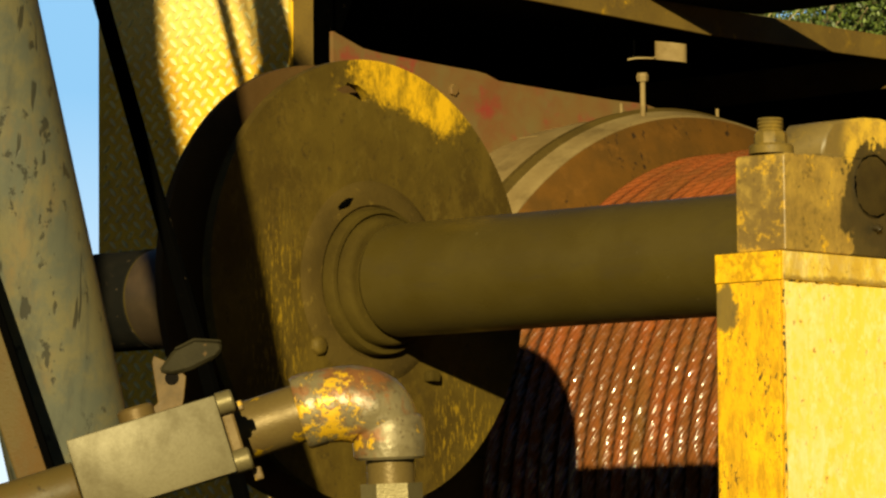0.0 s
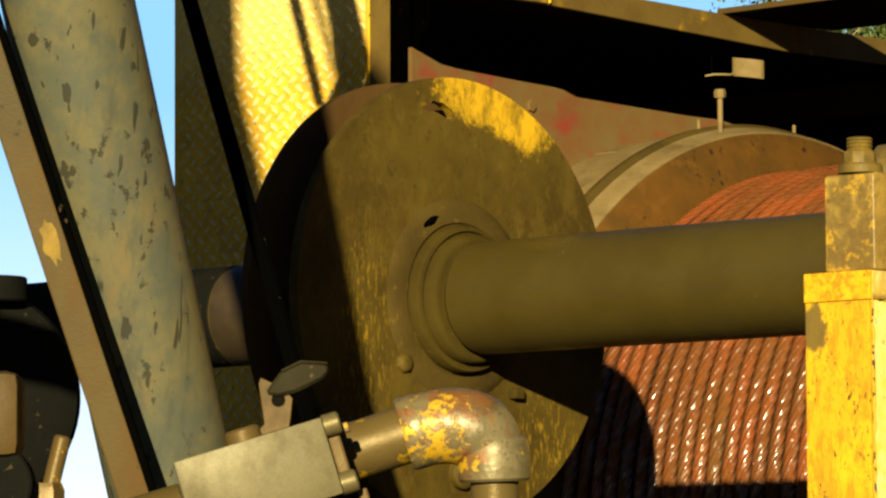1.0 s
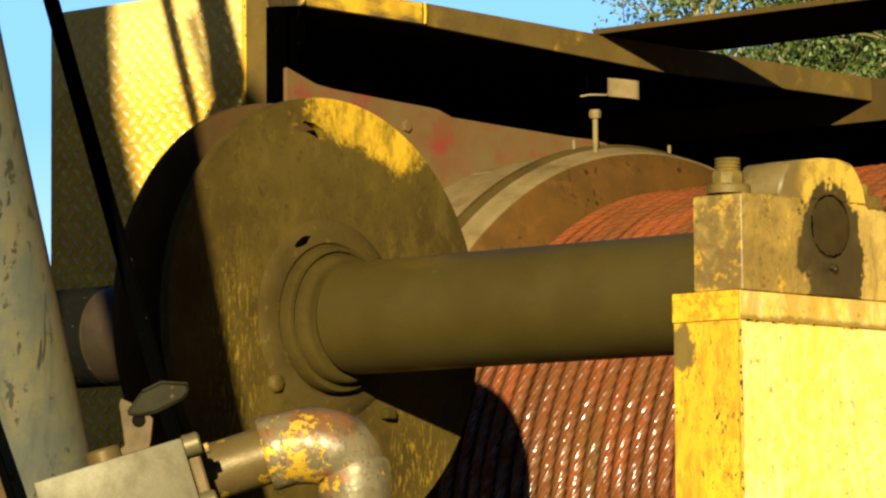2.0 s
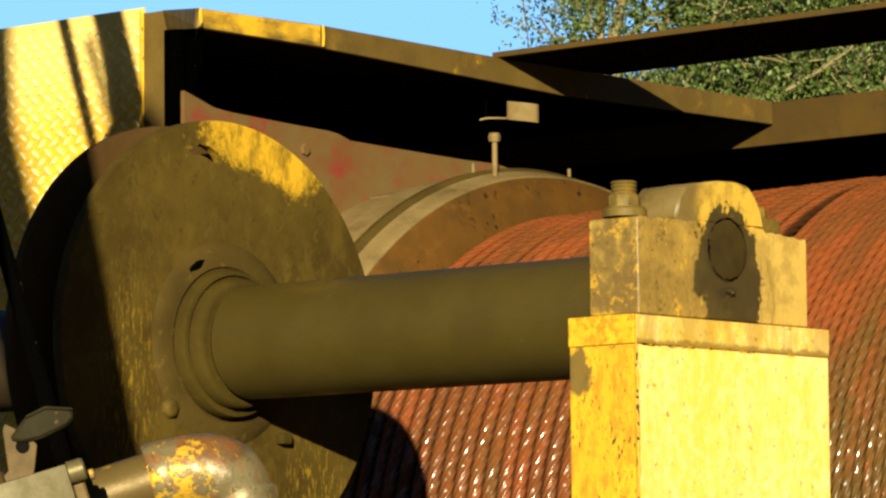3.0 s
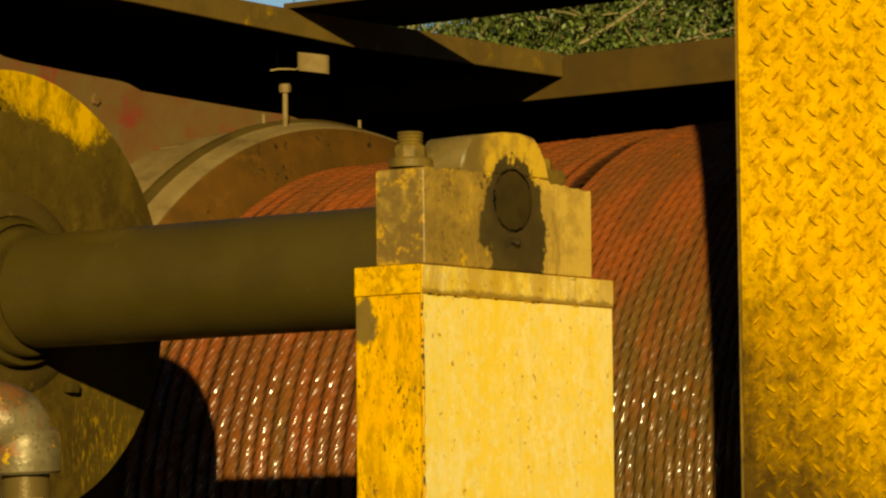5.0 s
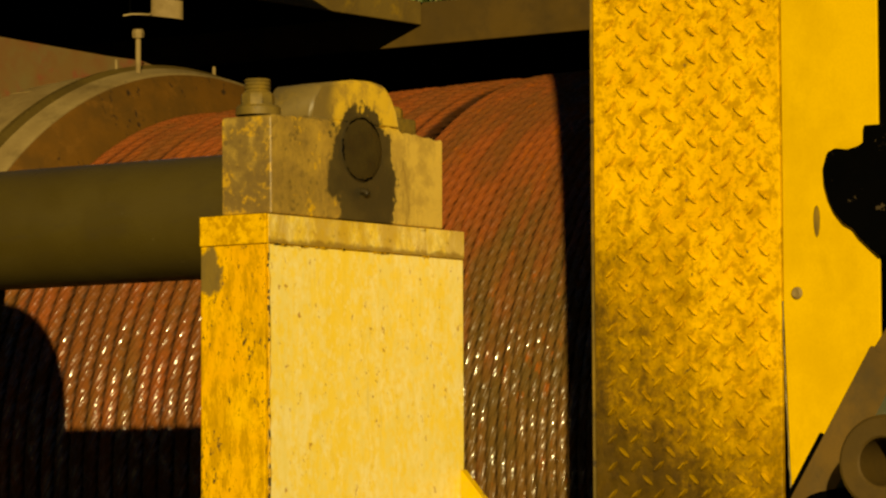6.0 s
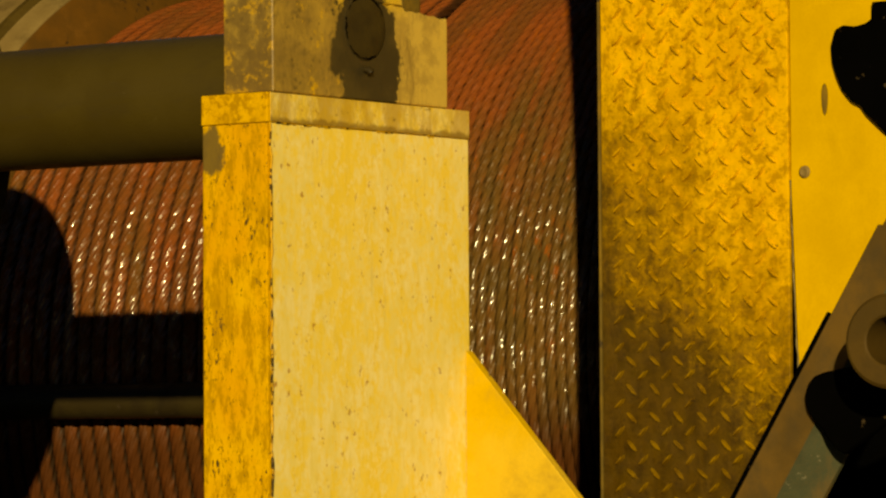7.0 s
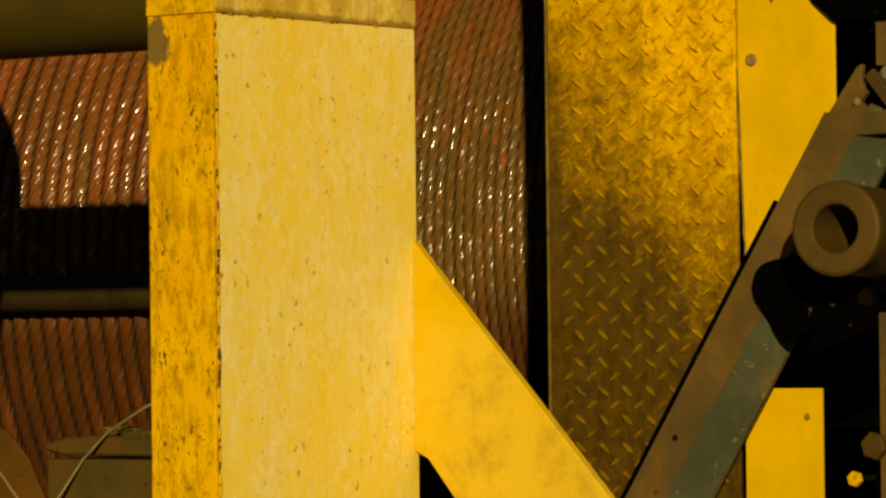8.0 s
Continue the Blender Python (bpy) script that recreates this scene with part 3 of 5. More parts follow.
# ---- the setting ----
def build_setting():
    bm = bmesh.new()
    n, far = 24, 900.0
    grid = [[bm.verts.new(((i / n - 0.5) * 2 * far, (j / n - 0.5) * 2 * far, 0)) for j in range(n + 1)] for i in range(n + 1)]
    for i in range(n):
        for j in range(n):
            bm.faces.new((grid[i][j], grid[i + 1][j], grid[i + 1][j + 1], grid[i][j + 1]))
    single("ground", bm, M_GROUND, (0, 0, 0), "unseen ground reaching to the horizon, green for its bounce light", "ground", kind="structure")
    deck = pierced([(-2.3, -2.2), (2.2, -2.2), (2.2, 3.1), (-2.3, 3.1)], [[(-1.04, 0.98), (1.08, 0.98), (1.08, 2.36), (-1.04, 2.36)]], "z", 1.08, 1.2)
    single("machine_deck", deck, M_DARK, (0, 0.6, 1.08),
           "dark steel deck plate of the winch machine", "deck", kind="structure")
    base = box(-1.9, -1.6, 0.0, 2.8, 0.0, 1.08, 0.01)
    box(1.6, 1.9, 0.0, 2.8, 0.0, 1.08, 0.01, base)
    single("machine_base", base, M_DARK, (0, 1.4, 0), "dark steel skids standing on the ground under the deck", "base", kind="structure")
    single("wall_back", box(-2.3, 1.6, 3.0, 3.02, 1.2, 2.49), M_DARK, (0, 3, 1.2), "back wall of the winch housing, coloured near black for shade", "wall", kind="structure")
    single("wall_side", box(-2.32, -2.3, 2.06, 2.995, 1.2, 2.49), M_DARK, (-2.0, 2.4, 1.2), "side wall of the winch housing, coloured near black for shade", "wall", kind="structure")


build_setting()


# ---- the housing over the drum ----
def build_hood():
    def far(bm):
        """Sets a piece of the hood back to its place over the drum."""
        for v in bm.verts:
            v.co = HOOD_FROM + (v.co - HOOD_FROM) * 1.08
        return bm

    def sheet(points, back):
        bm = bmesh.new()
        f = [bm.verts.new(p) for p in points]
        g = [bm.verts.new(v.co + Vector(back)) for v in f]
        bm.faces.new(f)
        bm.faces.new(g[::-1])
        for k in range(4):
            bm.faces.new((f[k], f[(k + 1) % 4], g[(k + 1) % 4], g[k]))
        return bm

    hood = thing("winch_hood", (-0.88, 1.4, 2.5), "brown steel hood frame with worn yellow corner over the drum", "hood")
    part("front_lip", far(plate([(0.523, 2.466), (0.781, 2.464), (1.33, 2.445), (1.868, 2.447), (1.868, 2.485), (1.177, 2.489),
                                 (0.781, 2.497), (0.526, 2.495)], "x", -0.556, -0.55, 0.001)), M_LIP, hood)
    part("corner_lip", far(plate([(0.523, 2.467), (0.775, 2.465), (0.775, 2.4955), (0.526, 2.494)], "x", -0.5495, -0.547, 0.0008)),
         M_CORNER, hood, "lip section with bright yellow paint left")
    part("return_lip", sheet(((-0.878, 0.858, 2.5355), (-1.382, 1.297, 2.631), (-1.388, 1.294, 2.664), (-0.878, 0.859, 2.566)), (-0.002, 0.005, 0)), M_LIP, hood)
    # Skirt and added filler sheet carry the hood's inner shade as black colour.
    part("skirt", sheet(((-2.285, 2.050, 1.2), (-1.110, 1.063, 1.2), (-1.110, 1.063, 2.581), (-2.285, 2.050, 2.79)), (-0.004, 0.006, 0)), M_BLACK_SHADE, hood, "side skirt under the lip, coloured black for the shade there")
    part("lip_filler", sheet(((-1.190, 1.140, 2.45), (-0.872, 0.863, 2.485), (-0.872, 0.863, 2.546), (-1.190, 1.140, 2.606)), (-0.003, 0.004, 0)), M_BLACK_SHADE, hood)
    part("weld_seam", far(tube([(-0.546, 0.779, 2.4655), (-0.5455, 0.7795, 2.48), (-0.546, 0.779, 2.496)], 0.0022, 8)), M_YELLOW, hood, smooth=40)
    part("weld_seam", far(tube([(-0.546, 0.527, 2.468), (-0.5455, 0.5275, 2.48), (-0.546, 0.527, 2.494)], 0.0018, 8)), M_YELLOW, hood, smooth=40)
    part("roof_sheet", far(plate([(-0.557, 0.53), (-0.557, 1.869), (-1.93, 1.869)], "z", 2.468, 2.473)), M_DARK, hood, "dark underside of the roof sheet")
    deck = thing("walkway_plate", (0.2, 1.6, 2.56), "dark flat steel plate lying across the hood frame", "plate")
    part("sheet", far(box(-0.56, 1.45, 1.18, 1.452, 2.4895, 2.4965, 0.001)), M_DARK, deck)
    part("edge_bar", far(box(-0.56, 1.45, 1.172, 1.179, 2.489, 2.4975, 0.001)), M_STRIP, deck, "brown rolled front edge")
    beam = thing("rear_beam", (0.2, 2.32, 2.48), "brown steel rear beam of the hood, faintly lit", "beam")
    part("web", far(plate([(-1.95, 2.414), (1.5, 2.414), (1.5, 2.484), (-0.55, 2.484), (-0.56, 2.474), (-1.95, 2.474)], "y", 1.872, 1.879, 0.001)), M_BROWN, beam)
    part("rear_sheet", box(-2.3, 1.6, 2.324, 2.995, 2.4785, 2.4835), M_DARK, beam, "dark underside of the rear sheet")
    post = thing("hood_post", (1.2, 1.9, 1.2), "dark steel post carrying the beam ends of the hood", "post")
    part("column", box(1.12, 1.2, 1.62, 1.70, 1.2, 2.559, 0.004), M_DARK, post)
    part("rear_column", box(1.24, 1.32, 2.236, 2.312, 1.2, 2.5, 0.004), M_DARK, post)


HOOD_FROM = Vector((3.565, -3.66, 1.599))
build_hood()


def tread_panel(name, at, x0, x1, z0, z1, y, label, seed, mat, pitch, long, fat):
    panel = thing(name, at, label, "panel")
    part("sheet", box(x0, x1, y, y + 0.006, z0, z1, 0.0012), mat, panel)
    part("lug_pattern", lugs(x0, x1, z0, z1, y, pitch, seed, long, fat), M_LUGS if mat is M_MUDDY else M_WHITENED, panel, kind="stuff", smooth=50)
    return panel


left_panel = tread_panel("tread_panel", (-1.7, 1.3, 1.2), -1.928, -1.440, 1.2, 2.675, 1.3,
                         "yellow chequered steel panel, dirty, standing behind the brake disc", 3, M_LIT_TREAD, 0.031, 0.34, 0.115)
part("corner_strip", box(-1.438, -1.382, 1.296, 1.3015, 1.2, 2.664, 0.0012), M_LIP, left_panel, "plain brown corner strip")
part("edge_bead", tube([(-1.437, 1.2955, 1.3), (-1.437, 1.2955, 2.0), (-1.437, 1.2955, 2.665)], 0.0022, 8), M_YELLOW, left_panel, "yellow weld bead", smooth=40)
part("edge_bead", tube([(-1.445, 1.2965, 1.3), (-1.445, 1.2965, 2.0), (-1.445, 1.2965, 2.67)], 0.0014, 8), M_YELLOW, left_panel, smooth=40)
right_panel = tread_panel("tread_panel", (1.0, 0.3, 1.2), 0.872, 1.1175, 1.2, 2.75, 0.3,
                          "bright yellow chequered steel panel, muddy towards its foot", 5, M_MUDDY, 0.031, 0.28, 0.068)
part("edge_strip", box(0.8685, 0.8715, 0.2985, 0.330, 1.2, 2.75, 0.0008), M_BLOCK, right_panel, "worn folded edge")


def build_guard_plate():
    g = thing("smooth_panel", (1.18, 0.302, 1.4), "smooth bright yellow sheet panel with a few stains", "panel")
    part("sheet", plate([(1.1195, 1.86), (1.1195, 2.75), (1.241, 2.75), (1.241, 1.70), (1.16, 1.60), (1.1325, 1.60), (1.127, 1.655)], "y", 0.3015, 0.306, 0.0008), M_PLAIN, g)
    rnd = random.Random(21)
    rag = [(1.1195 + (0.0 if k < 3 else 0.0075 * (k - 3) / 17) + rnd.uniform(-0.0006, 0.0006), 0.3012, 1.865 - 0.0105 * k) for k in range(21)]
    part("bare_edge", tube(rag, [rnd.uniform(0.0006, 0.0015) for _ in rag], 7), M_BOLT, g, "bare chipped steel edge", smooth=60)
    part("rivet", turned((1.1375, 0.3012, 1.873), (0, -1, 0), [(0, 0.0070), (0.0015, 0.0065), (0.003, 0.0045), (0.002, 0.003), (0.002, 0)], 20), M_RIM, g, "scuffed rivet head", smooth=40)
    scuff = [(1.1635 + 0.0042 * math.cos(q * 0.524), 1.9535 + (0.014 if q < 7 else 0.021) * math.sin(q * 0.524)) for q in range(12)]
    part("scuff", plate(scuff, "y", 0.3009, 0.3014), M_BLOCK, g, "grey scuff with a run mark")
    low = thing("lower_panel", (1.17, 0.304, 1.3), "smooth bright yellow lower sheet beside the brace", "panel")
    part("rivet", turned((1.2, 0.3038, 1.49), (0, -1, 0), [(0, 0.004), (0.0015, 0.003), (0.002, 0)], 12), M_BLOCK, low)
    part("sheet", box(1.1225, 1.2185, 0.304, 0.308, 1.2, 1.5205, 0.0008), M_PLAIN, low)
    # Added black sheet in place of the shaded area beside the panels.
    single("shade_backing", box(0.62, 2.0, 0.80, 0.81, 1.2, 2.75), M_BLACK_SHADE, (1.3, 0.8, 1.2), "black sheet standing in for the shade behind the yellow panels", "plate")


build_guard_plate()


# ---- brake disc and shaft ----
AX = 1.9665


def build_disc_shaft():
    d = thing("brake_disc_shaft", (0, 0, AX), "muddy steel shaft with two large discs and worn yellow rim", "shaft")
    slot = [(-0.062, 2.1980), (-0.053, 2.2020), (-0.047, 2.2035), (-0.042, 2.2085), (-0.034, 2.2065), (-0.026, 2.2070), (-0.010, 2.2000), (-0.003, 2.1910), (-0.005, 2.1860), (-0.012, 2.1865), (-0.022, 2.1895), (-0.033, 2.1930), (-0.042, 2.1955), (-0.050, 2.1940)]
    part("front_disc", pierced(circle(0, AX, 0.2725, 128), [slot], "x", -0.006, 0.008), M_DISC, d, "brown muddied disc with yellow upper rim", smooth=35)
    part("rear_disc", turned((-0.088, 0, AX), (1, 0, 0), [(0, 0), (0, 0.271), (0.001, 0.273), (0.012, 0.273), (0.013, 0.271), (0.013, 0)], 128), M_RUST, d, "rusty rear disc", smooth=35)
    part("drum_core", rod((-0.0745, 0, AX), (-0.0065, 0, AX), 0.15, 64), M_DARK, d, smooth=35)
    # Black backing added for the shade inside the slot.
    part("slot_shade_backing", box(-0.0742, -0.066, -0.060, 0.020, 2.160, 2.205, 0.003), M_RUBBER, d)
    part("stub_shaft", rod((-1.30, 0, AX), (-0.512, 0, AX), 0.0625, 56), M_HANDLE, d, smooth=40)
    part("seal_band", rod((-0.80, 0, AX), (-0.372, 0, AX), 0.0645, 56), M_RUBBER, d, "dark seal band", smooth=40)
    part("stub_sleeve", rod((-0.371, 0, AX), (-0.10, 0, AX), 0.0638, 56), M_SLEEVE, d, "brown worn sleeve", smooth=40)
    part("stub_stand", box(-1.28, -1.20, -0.05, 0.05, 1.2, 1.91, 0.004), M_DARK, d)
    part("hub", turned((0.008, 0, AX), (1, 0, 0), [(0, 0.124), (0.003, 0.119), (0.005, 0.112), (0.0065, 0.101), (0.0065, 0.0945), (0.003, 0.092), (0.003, 0)], 72), M_HUB, d, "mud-caked hub", smooth=50)
    part("collar", turned((0.011, 0, AX), (1, 0, 0), [(0, 0.0905), (0.012, 0.0905), (0.017, 0.088), (0.018, 0.083), (0.014, 0.0815), (0.014, 0.0795), (0.028, 0.0785), (0.032, 0.075), (0.033, 0.070), (0.033, 0)], 72), M_MUD, d, "olive-brown collar ring", smooth=50)
    part("shaft", turned((-0.75, 0, AX), (1, 0, 0), [(0.12, 0), (0.12, 0.05), (0.24, 0.05), (0.242, 0.063), (0.652, 0.063), (0.654, 0.063), (0.795, 0.063), (0.797, 0.0645), (0.803, 0.0685), (1.415, 0.0685), (1.43, 0.0675), (1.43, 0)], 72), M_SHAFT, d, smooth=30)
    part("bolt", turned((0.008, -0.094, 1.886), (1, 0, 0), [(0, 0.013), (0.004, 0.012), (0.007, 0.009), (0.0082, 0.004), (0.0085, 0)], 7), M_DISC, d, smooth=40)
    part("bolt", turned((0.008, 0.002, 1.755), (1, 0, 0), [(0, 0.020), (0.008, 0.0195), (0.012, 0.015), (0.013, 0)], 14), M_DISC, d, smooth=40)
    part("weld_scar", tube([(0.009, -0.064, 2.052), (0.010, -0.050, 2.060), (0.009, -0.035, 2.068), (0.009, -0.01, 2.075)], [0.0055, 0.0065, 0.004, 0.001], 8), M_BLACK_SHADE, d, smooth=50)
    part("key", box(0.008, 0.022, 0.088, 0.106, 1.848, 1.862, 0.004), M_MUD, d)


build_disc_shaft()


# ---- post with its bearing block ----
def build_post():
    p = thing("support_post", (0.727, 0.01, 1.2), "yellow painted steel box post with chipped edges, front sun-faded", "post")
    part("front_plate", box(0.764, 0.772, -0.158, 0.1865, 1.2, 1.919, 0.001), M_FADED, p, "pale sun-faded front plate")
    part("side_plate", box(0.684, 0.7715, -0.164, -0.1585, 1.2, 1.919, 0.0012), M_SIDE, p)
    part("side_plate", box(0.684, 0.763, 0.180, 0.1865, 1.2, 1.919, 0.001), M_YELLOW, p)
    part("back_plate", box(0.682, 0.690, -0.158, 0.179, 1.2, 1.919, 0.001), M_YELLOW, p)
    part("top_plate", box(0.6825, 0.7728, -0.1646, 0.1875, 1.9195, 1.951, 0.0014), M_TREAD, p, "top plate with chipped yellow paint")
    part("front_strip", box(0.7729, 0.7737, -0.160, 0.186, 1.9205, 1.9505, 0.0), M_STAINED, p, "pale front of the top plate")
    rnd = random.Random(11)
    for y0, y1 in ((-0.150, -0.118), (-0.104, -0.092), (-0.081, -0.060), (-0.035, -0.028), (0.022, 0.048), (0.110, 0.121)):
        n = int((y1 - y0) / 0.003) + 2
        bead = [(0.7728, y0 + (y1 - y0) * k / (n - 1), 1.9190 + rnd.uniform(-0.0006, 0.0006)) for k in range(n)]
        part("weld_bead", tube(bead, [rnd.uniform(0.0004, 0.0013) for _ in bead], 7), M_SEAM, p, smooth=50)
    seam = [(0.7722 + rnd.uniform(-0.0005, 0.0005), -0.1585 + rnd.uniform(-0.0012, 0.0012), 1.2 + 0.0122 * k) for k in range(60)]
    part("corner_weld", tube(seam, [rnd.uniform(0.0010, 0.0021) for _ in seam], 8), M_SEAM, p, "rough chipped corner weld", smooth=60)
    part("brace", plate([(0.7725, 1.686), (1.215, 1.205), (1.215, 1.2), (1.0, 1.2), (0.833, 1.394), (0.79, 1.446), (0.7725, 1.454)], "y", 0.178, 0.1905, 0.001), M_BRACE, p, "sloping yellow gusset brace")


build_post()


def build_bearing():
    b = thing("bearing_block", (0.738, 0, 1.951), "dirty yellow bearing block with an oil-soaked round cover", "bearing")
    oil = Mat("oily_block_paint", 0.5, 0.0, 0.45)
    paint = oil.mix(oil.ramp(oil.noise(24, 9, 0.8), 0.38, 0.62), (0.36, 0.230, 0.044), (0.23, 0.145, 0.030))
    paint = oil.mix(oil.ramp(oil.noise(20, 9, 0.78), 0.50, 0.64, 0.0, 0.8), paint, (0.095, 0.060, 0.018))
    paint = oil.mix(oil.ramp(oil.noise(31, 9, 0.78), 0.57, 0.63, 0.0, 0.9), paint, (0.60, 0.345, 0.012))
    paint = oil.mix(oil.ramp(oil.noise(110, 6, 0.7), 0.57, 0.64, 0.0, 0.8), paint, (0.07, 0.045, 0.015))
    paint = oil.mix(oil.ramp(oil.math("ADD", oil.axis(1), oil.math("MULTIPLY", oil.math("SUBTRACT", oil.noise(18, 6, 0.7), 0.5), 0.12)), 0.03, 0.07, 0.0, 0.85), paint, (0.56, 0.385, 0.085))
    paint = oil.mix(oil.ramp(oil.noise(38, 7, 0.75, (1, 1, 0.25)), 0.54, 0.66, 0.0, 0.7), paint, (0.15, 0.095, 0.025))
    paint = oil.mix(oil.ramp(oil.noise(19, 9, 0.78), 0.46, 0.60, 0.0, 0.6), paint, (0.27, 0.170, 0.040))
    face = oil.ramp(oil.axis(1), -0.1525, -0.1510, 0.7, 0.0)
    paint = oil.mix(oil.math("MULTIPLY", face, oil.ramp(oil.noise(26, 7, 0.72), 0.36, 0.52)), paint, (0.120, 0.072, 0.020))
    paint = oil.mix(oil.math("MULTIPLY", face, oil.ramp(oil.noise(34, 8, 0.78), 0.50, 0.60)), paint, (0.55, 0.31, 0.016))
    cap = oil.math("MULTIPLY", oil.ramp(oil.axis(2), 0.104, 0.109), oil.ramp(oil.math("ADD", oil.axis(1), oil.math("MULTIPLY", oil.noise(40, 6, 0.7), 0.05)), -0.025, -0.012, 1.0, 0.0))
    paint = oil.mix(oil.math("MULTIPLY", cap, 0.85), paint, (0.125, 0.086, 0.028))
    rim = oil.math("MULTIPLY", oil.ramp(oil.axis(2), 0.085, 0.115), oil.ramp(oil.dist((0.034, 0.012, 0.11), (0, 1, 1)), 0.045, 0.075, 1.0, 0.0))
    paint = oil.mix(oil.math("MULTIPLY", rim, oil.ramp(oil.noise(34, 7, 0.7), 0.36, 0.56)), paint, (0.56, 0.36, 0.035))
    edge = oil.math("ADD", oil.dist((0.034, 0.006, 0.062), (0, 1.0, 0.88)), oil.math("MULTIPLY", oil.noise(36, 6, 0.7), 0.075))
    bump = oil.math("ADD", oil.dist((0.034, -0.043, 0.046), (0, 1.25, 0.8)), oil.math("ADD", oil.math("MULTIPLY", oil.noise(50, 5, 0.7), 0.03), 0.062))
    low = oil.math("ADD", oil.dist((0.034, 0.012, 0.015), (0, 1.15, 0.8)), oil.math("MULTIPLY", oil.noise(44, 6, 0.7), 0.075))
    wet = oil.ramp(oil.math("MINIMUM", bump, oil.math("MINIMUM", edge, low)), 0.092, 0.097, 1.0, 0.0)
    grime = oil.mix(oil.ramp(oil.noise(40, 5), 0.4, 0.65), (0.03, 0.022, 0.009), (0.05, 0.036, 0.012))
    oil.color(oil.mix(wet, paint, grime))
    oil.bump(oil.noise(70, 6), 0.35)
    rnd = random.Random(31)
    ragged = [(y, (2.0575 if y < 0.075 else 2.0535 - 0.09 * max(0, y - 0.105)) + rnd.uniform(-0.0014, 0.0014)) for y in (0.145 - 0.0062 * k for k in range(48))]
    outline = [(-0.153, 1.952), (0.150, 1.952), (0.1505, 2.046), (0.149, 2.0515)] + ragged + [(-0.152, 2.0560), (-0.1535, 2.053)]
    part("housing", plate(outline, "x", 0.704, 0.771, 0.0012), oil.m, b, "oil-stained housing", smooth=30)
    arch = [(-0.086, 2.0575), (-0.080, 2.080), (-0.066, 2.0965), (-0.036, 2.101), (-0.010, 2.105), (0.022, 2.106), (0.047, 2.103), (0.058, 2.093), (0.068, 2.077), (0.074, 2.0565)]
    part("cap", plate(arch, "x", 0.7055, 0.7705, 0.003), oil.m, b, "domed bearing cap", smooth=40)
    part("shoulder", box(0.709, 0.768, 0.070, 0.108, 2.0525, 2.071, 0.005), M_BLOCK, b)
    part("shoulder", turned((0.737, -0.132, 2.0585), (0, 0, 1), [(0, 0), (0, 0.0245), (0.008, 0.0240), (0.0105, 0.0215), (0.0105, 0)], 28), M_BLOCK, b, "rounded stud boss", smooth=40)
    for y in (-0.132, 0.094):
        z = 2.0695 if y < 0 else 2.0715
        part("stud_nut", turned((0.736, y, z), (0, 0, 1), [(0, 0), (0, 0.0185), (0.010, 0.0182), (0.013, 0.0165), (0.014, 0.0145), (0.014, 0)], 9), M_BLOCK, b, smooth=30)
        if y < 0:
            ridges = [(0, 0.0)] + [(0.004 * k / 2, 0.0145 if k % 2 else 0.0130) for k in range(0, 9)] + [(0.017, 0.0)]
            part("stud", turned((0.736, y, z + 0.012), (0, 0, 1), ridges, 24), M_BLOCK, b, "threaded stud end", smooth=60)
    part("end_cover", turned((0.7705, 0.003, 2.030), (1, 0, 0), [(0, 0.0365), (0.0010, 0.0355), (0.0016, 0.0325), (0.0026, 0.025), (0.0022, 0.012), (0.0030, 0)], 40), M_GREASE, b, "round greasy end cover", smooth=40)
    for a0, a1 in ((25, 150), (165, 205), (218, 300)):
        arc = [radians(a0 + (a1 - a0) * k / 14) for k in range(15)]
        ragged = [(0.7718, 0.003 + (0.0335 + rnd.uniform(-0.001, 0.001)) * math.cos(a), 2.030 + (0.0335 + rnd.uniform(-0.001, 0.001)) * math.sin(a)) for a in arc]
        part("seal_gap", tube(ragged, [rnd.uniform(0.0004, 0.0017) for _ in arc], 7), M_BLACK_SHADE, b, "torn black seal edge", smooth=60)
    part("grease_nipple", tube([(0.7705, 0.003, 1.985), (0.777, 0.003, 1.984), (0.779, 0.004, 1.981)], 0.004, 10), M_GREASE, b, smooth=40)


build_bearing()


# ---- the rope drum ----
DY, DZ, TILT = 1.573, 1.681, 0.0214
THICK, THIN = 0.0282, 0.0162


def wrap_mesh(name, ring, r, pitch, strands, lay, a0, a1, step, start=0.0):
    """One turn of a stranded wire rope about the x axis, from the angle a0 below the front to a1 over the top."""
    n = int((a1 - a0) * ring / step)
    lobe = (0.68, 0.93, 1.0, 0.93) if strands == 6 else (0.76, 0.95, 1.0, 0.95)
    m, verts, faces = 4 * strands, [], []
    for i in range(n + 1):
        a = a0 + (a1 - a0) * i / n
        phase = start + 2 * math.pi * a * ring / lay
        for k in range(m):
            q = 2 * math.pi * k / m + phase
            rr = r * lobe[k % 4]
            out = ring + rr * math.cos(q)
            verts.append((pitch * a / (2 * math.pi) + rr * math.sin(q), -out * math.cos(a), out * math.sin(a)))
    for i in range(n):
        for k in range(m):
            faces.append((i * m + k, i * m + (k + 1) % m, (i + 1) * m + (k + 1) % m, (i + 1) * m + k))
    me = bpy.data.meshes.new(name)
    me.from_pydata(verts, [], faces)
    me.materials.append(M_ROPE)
    me.shade_smooth()
    return me


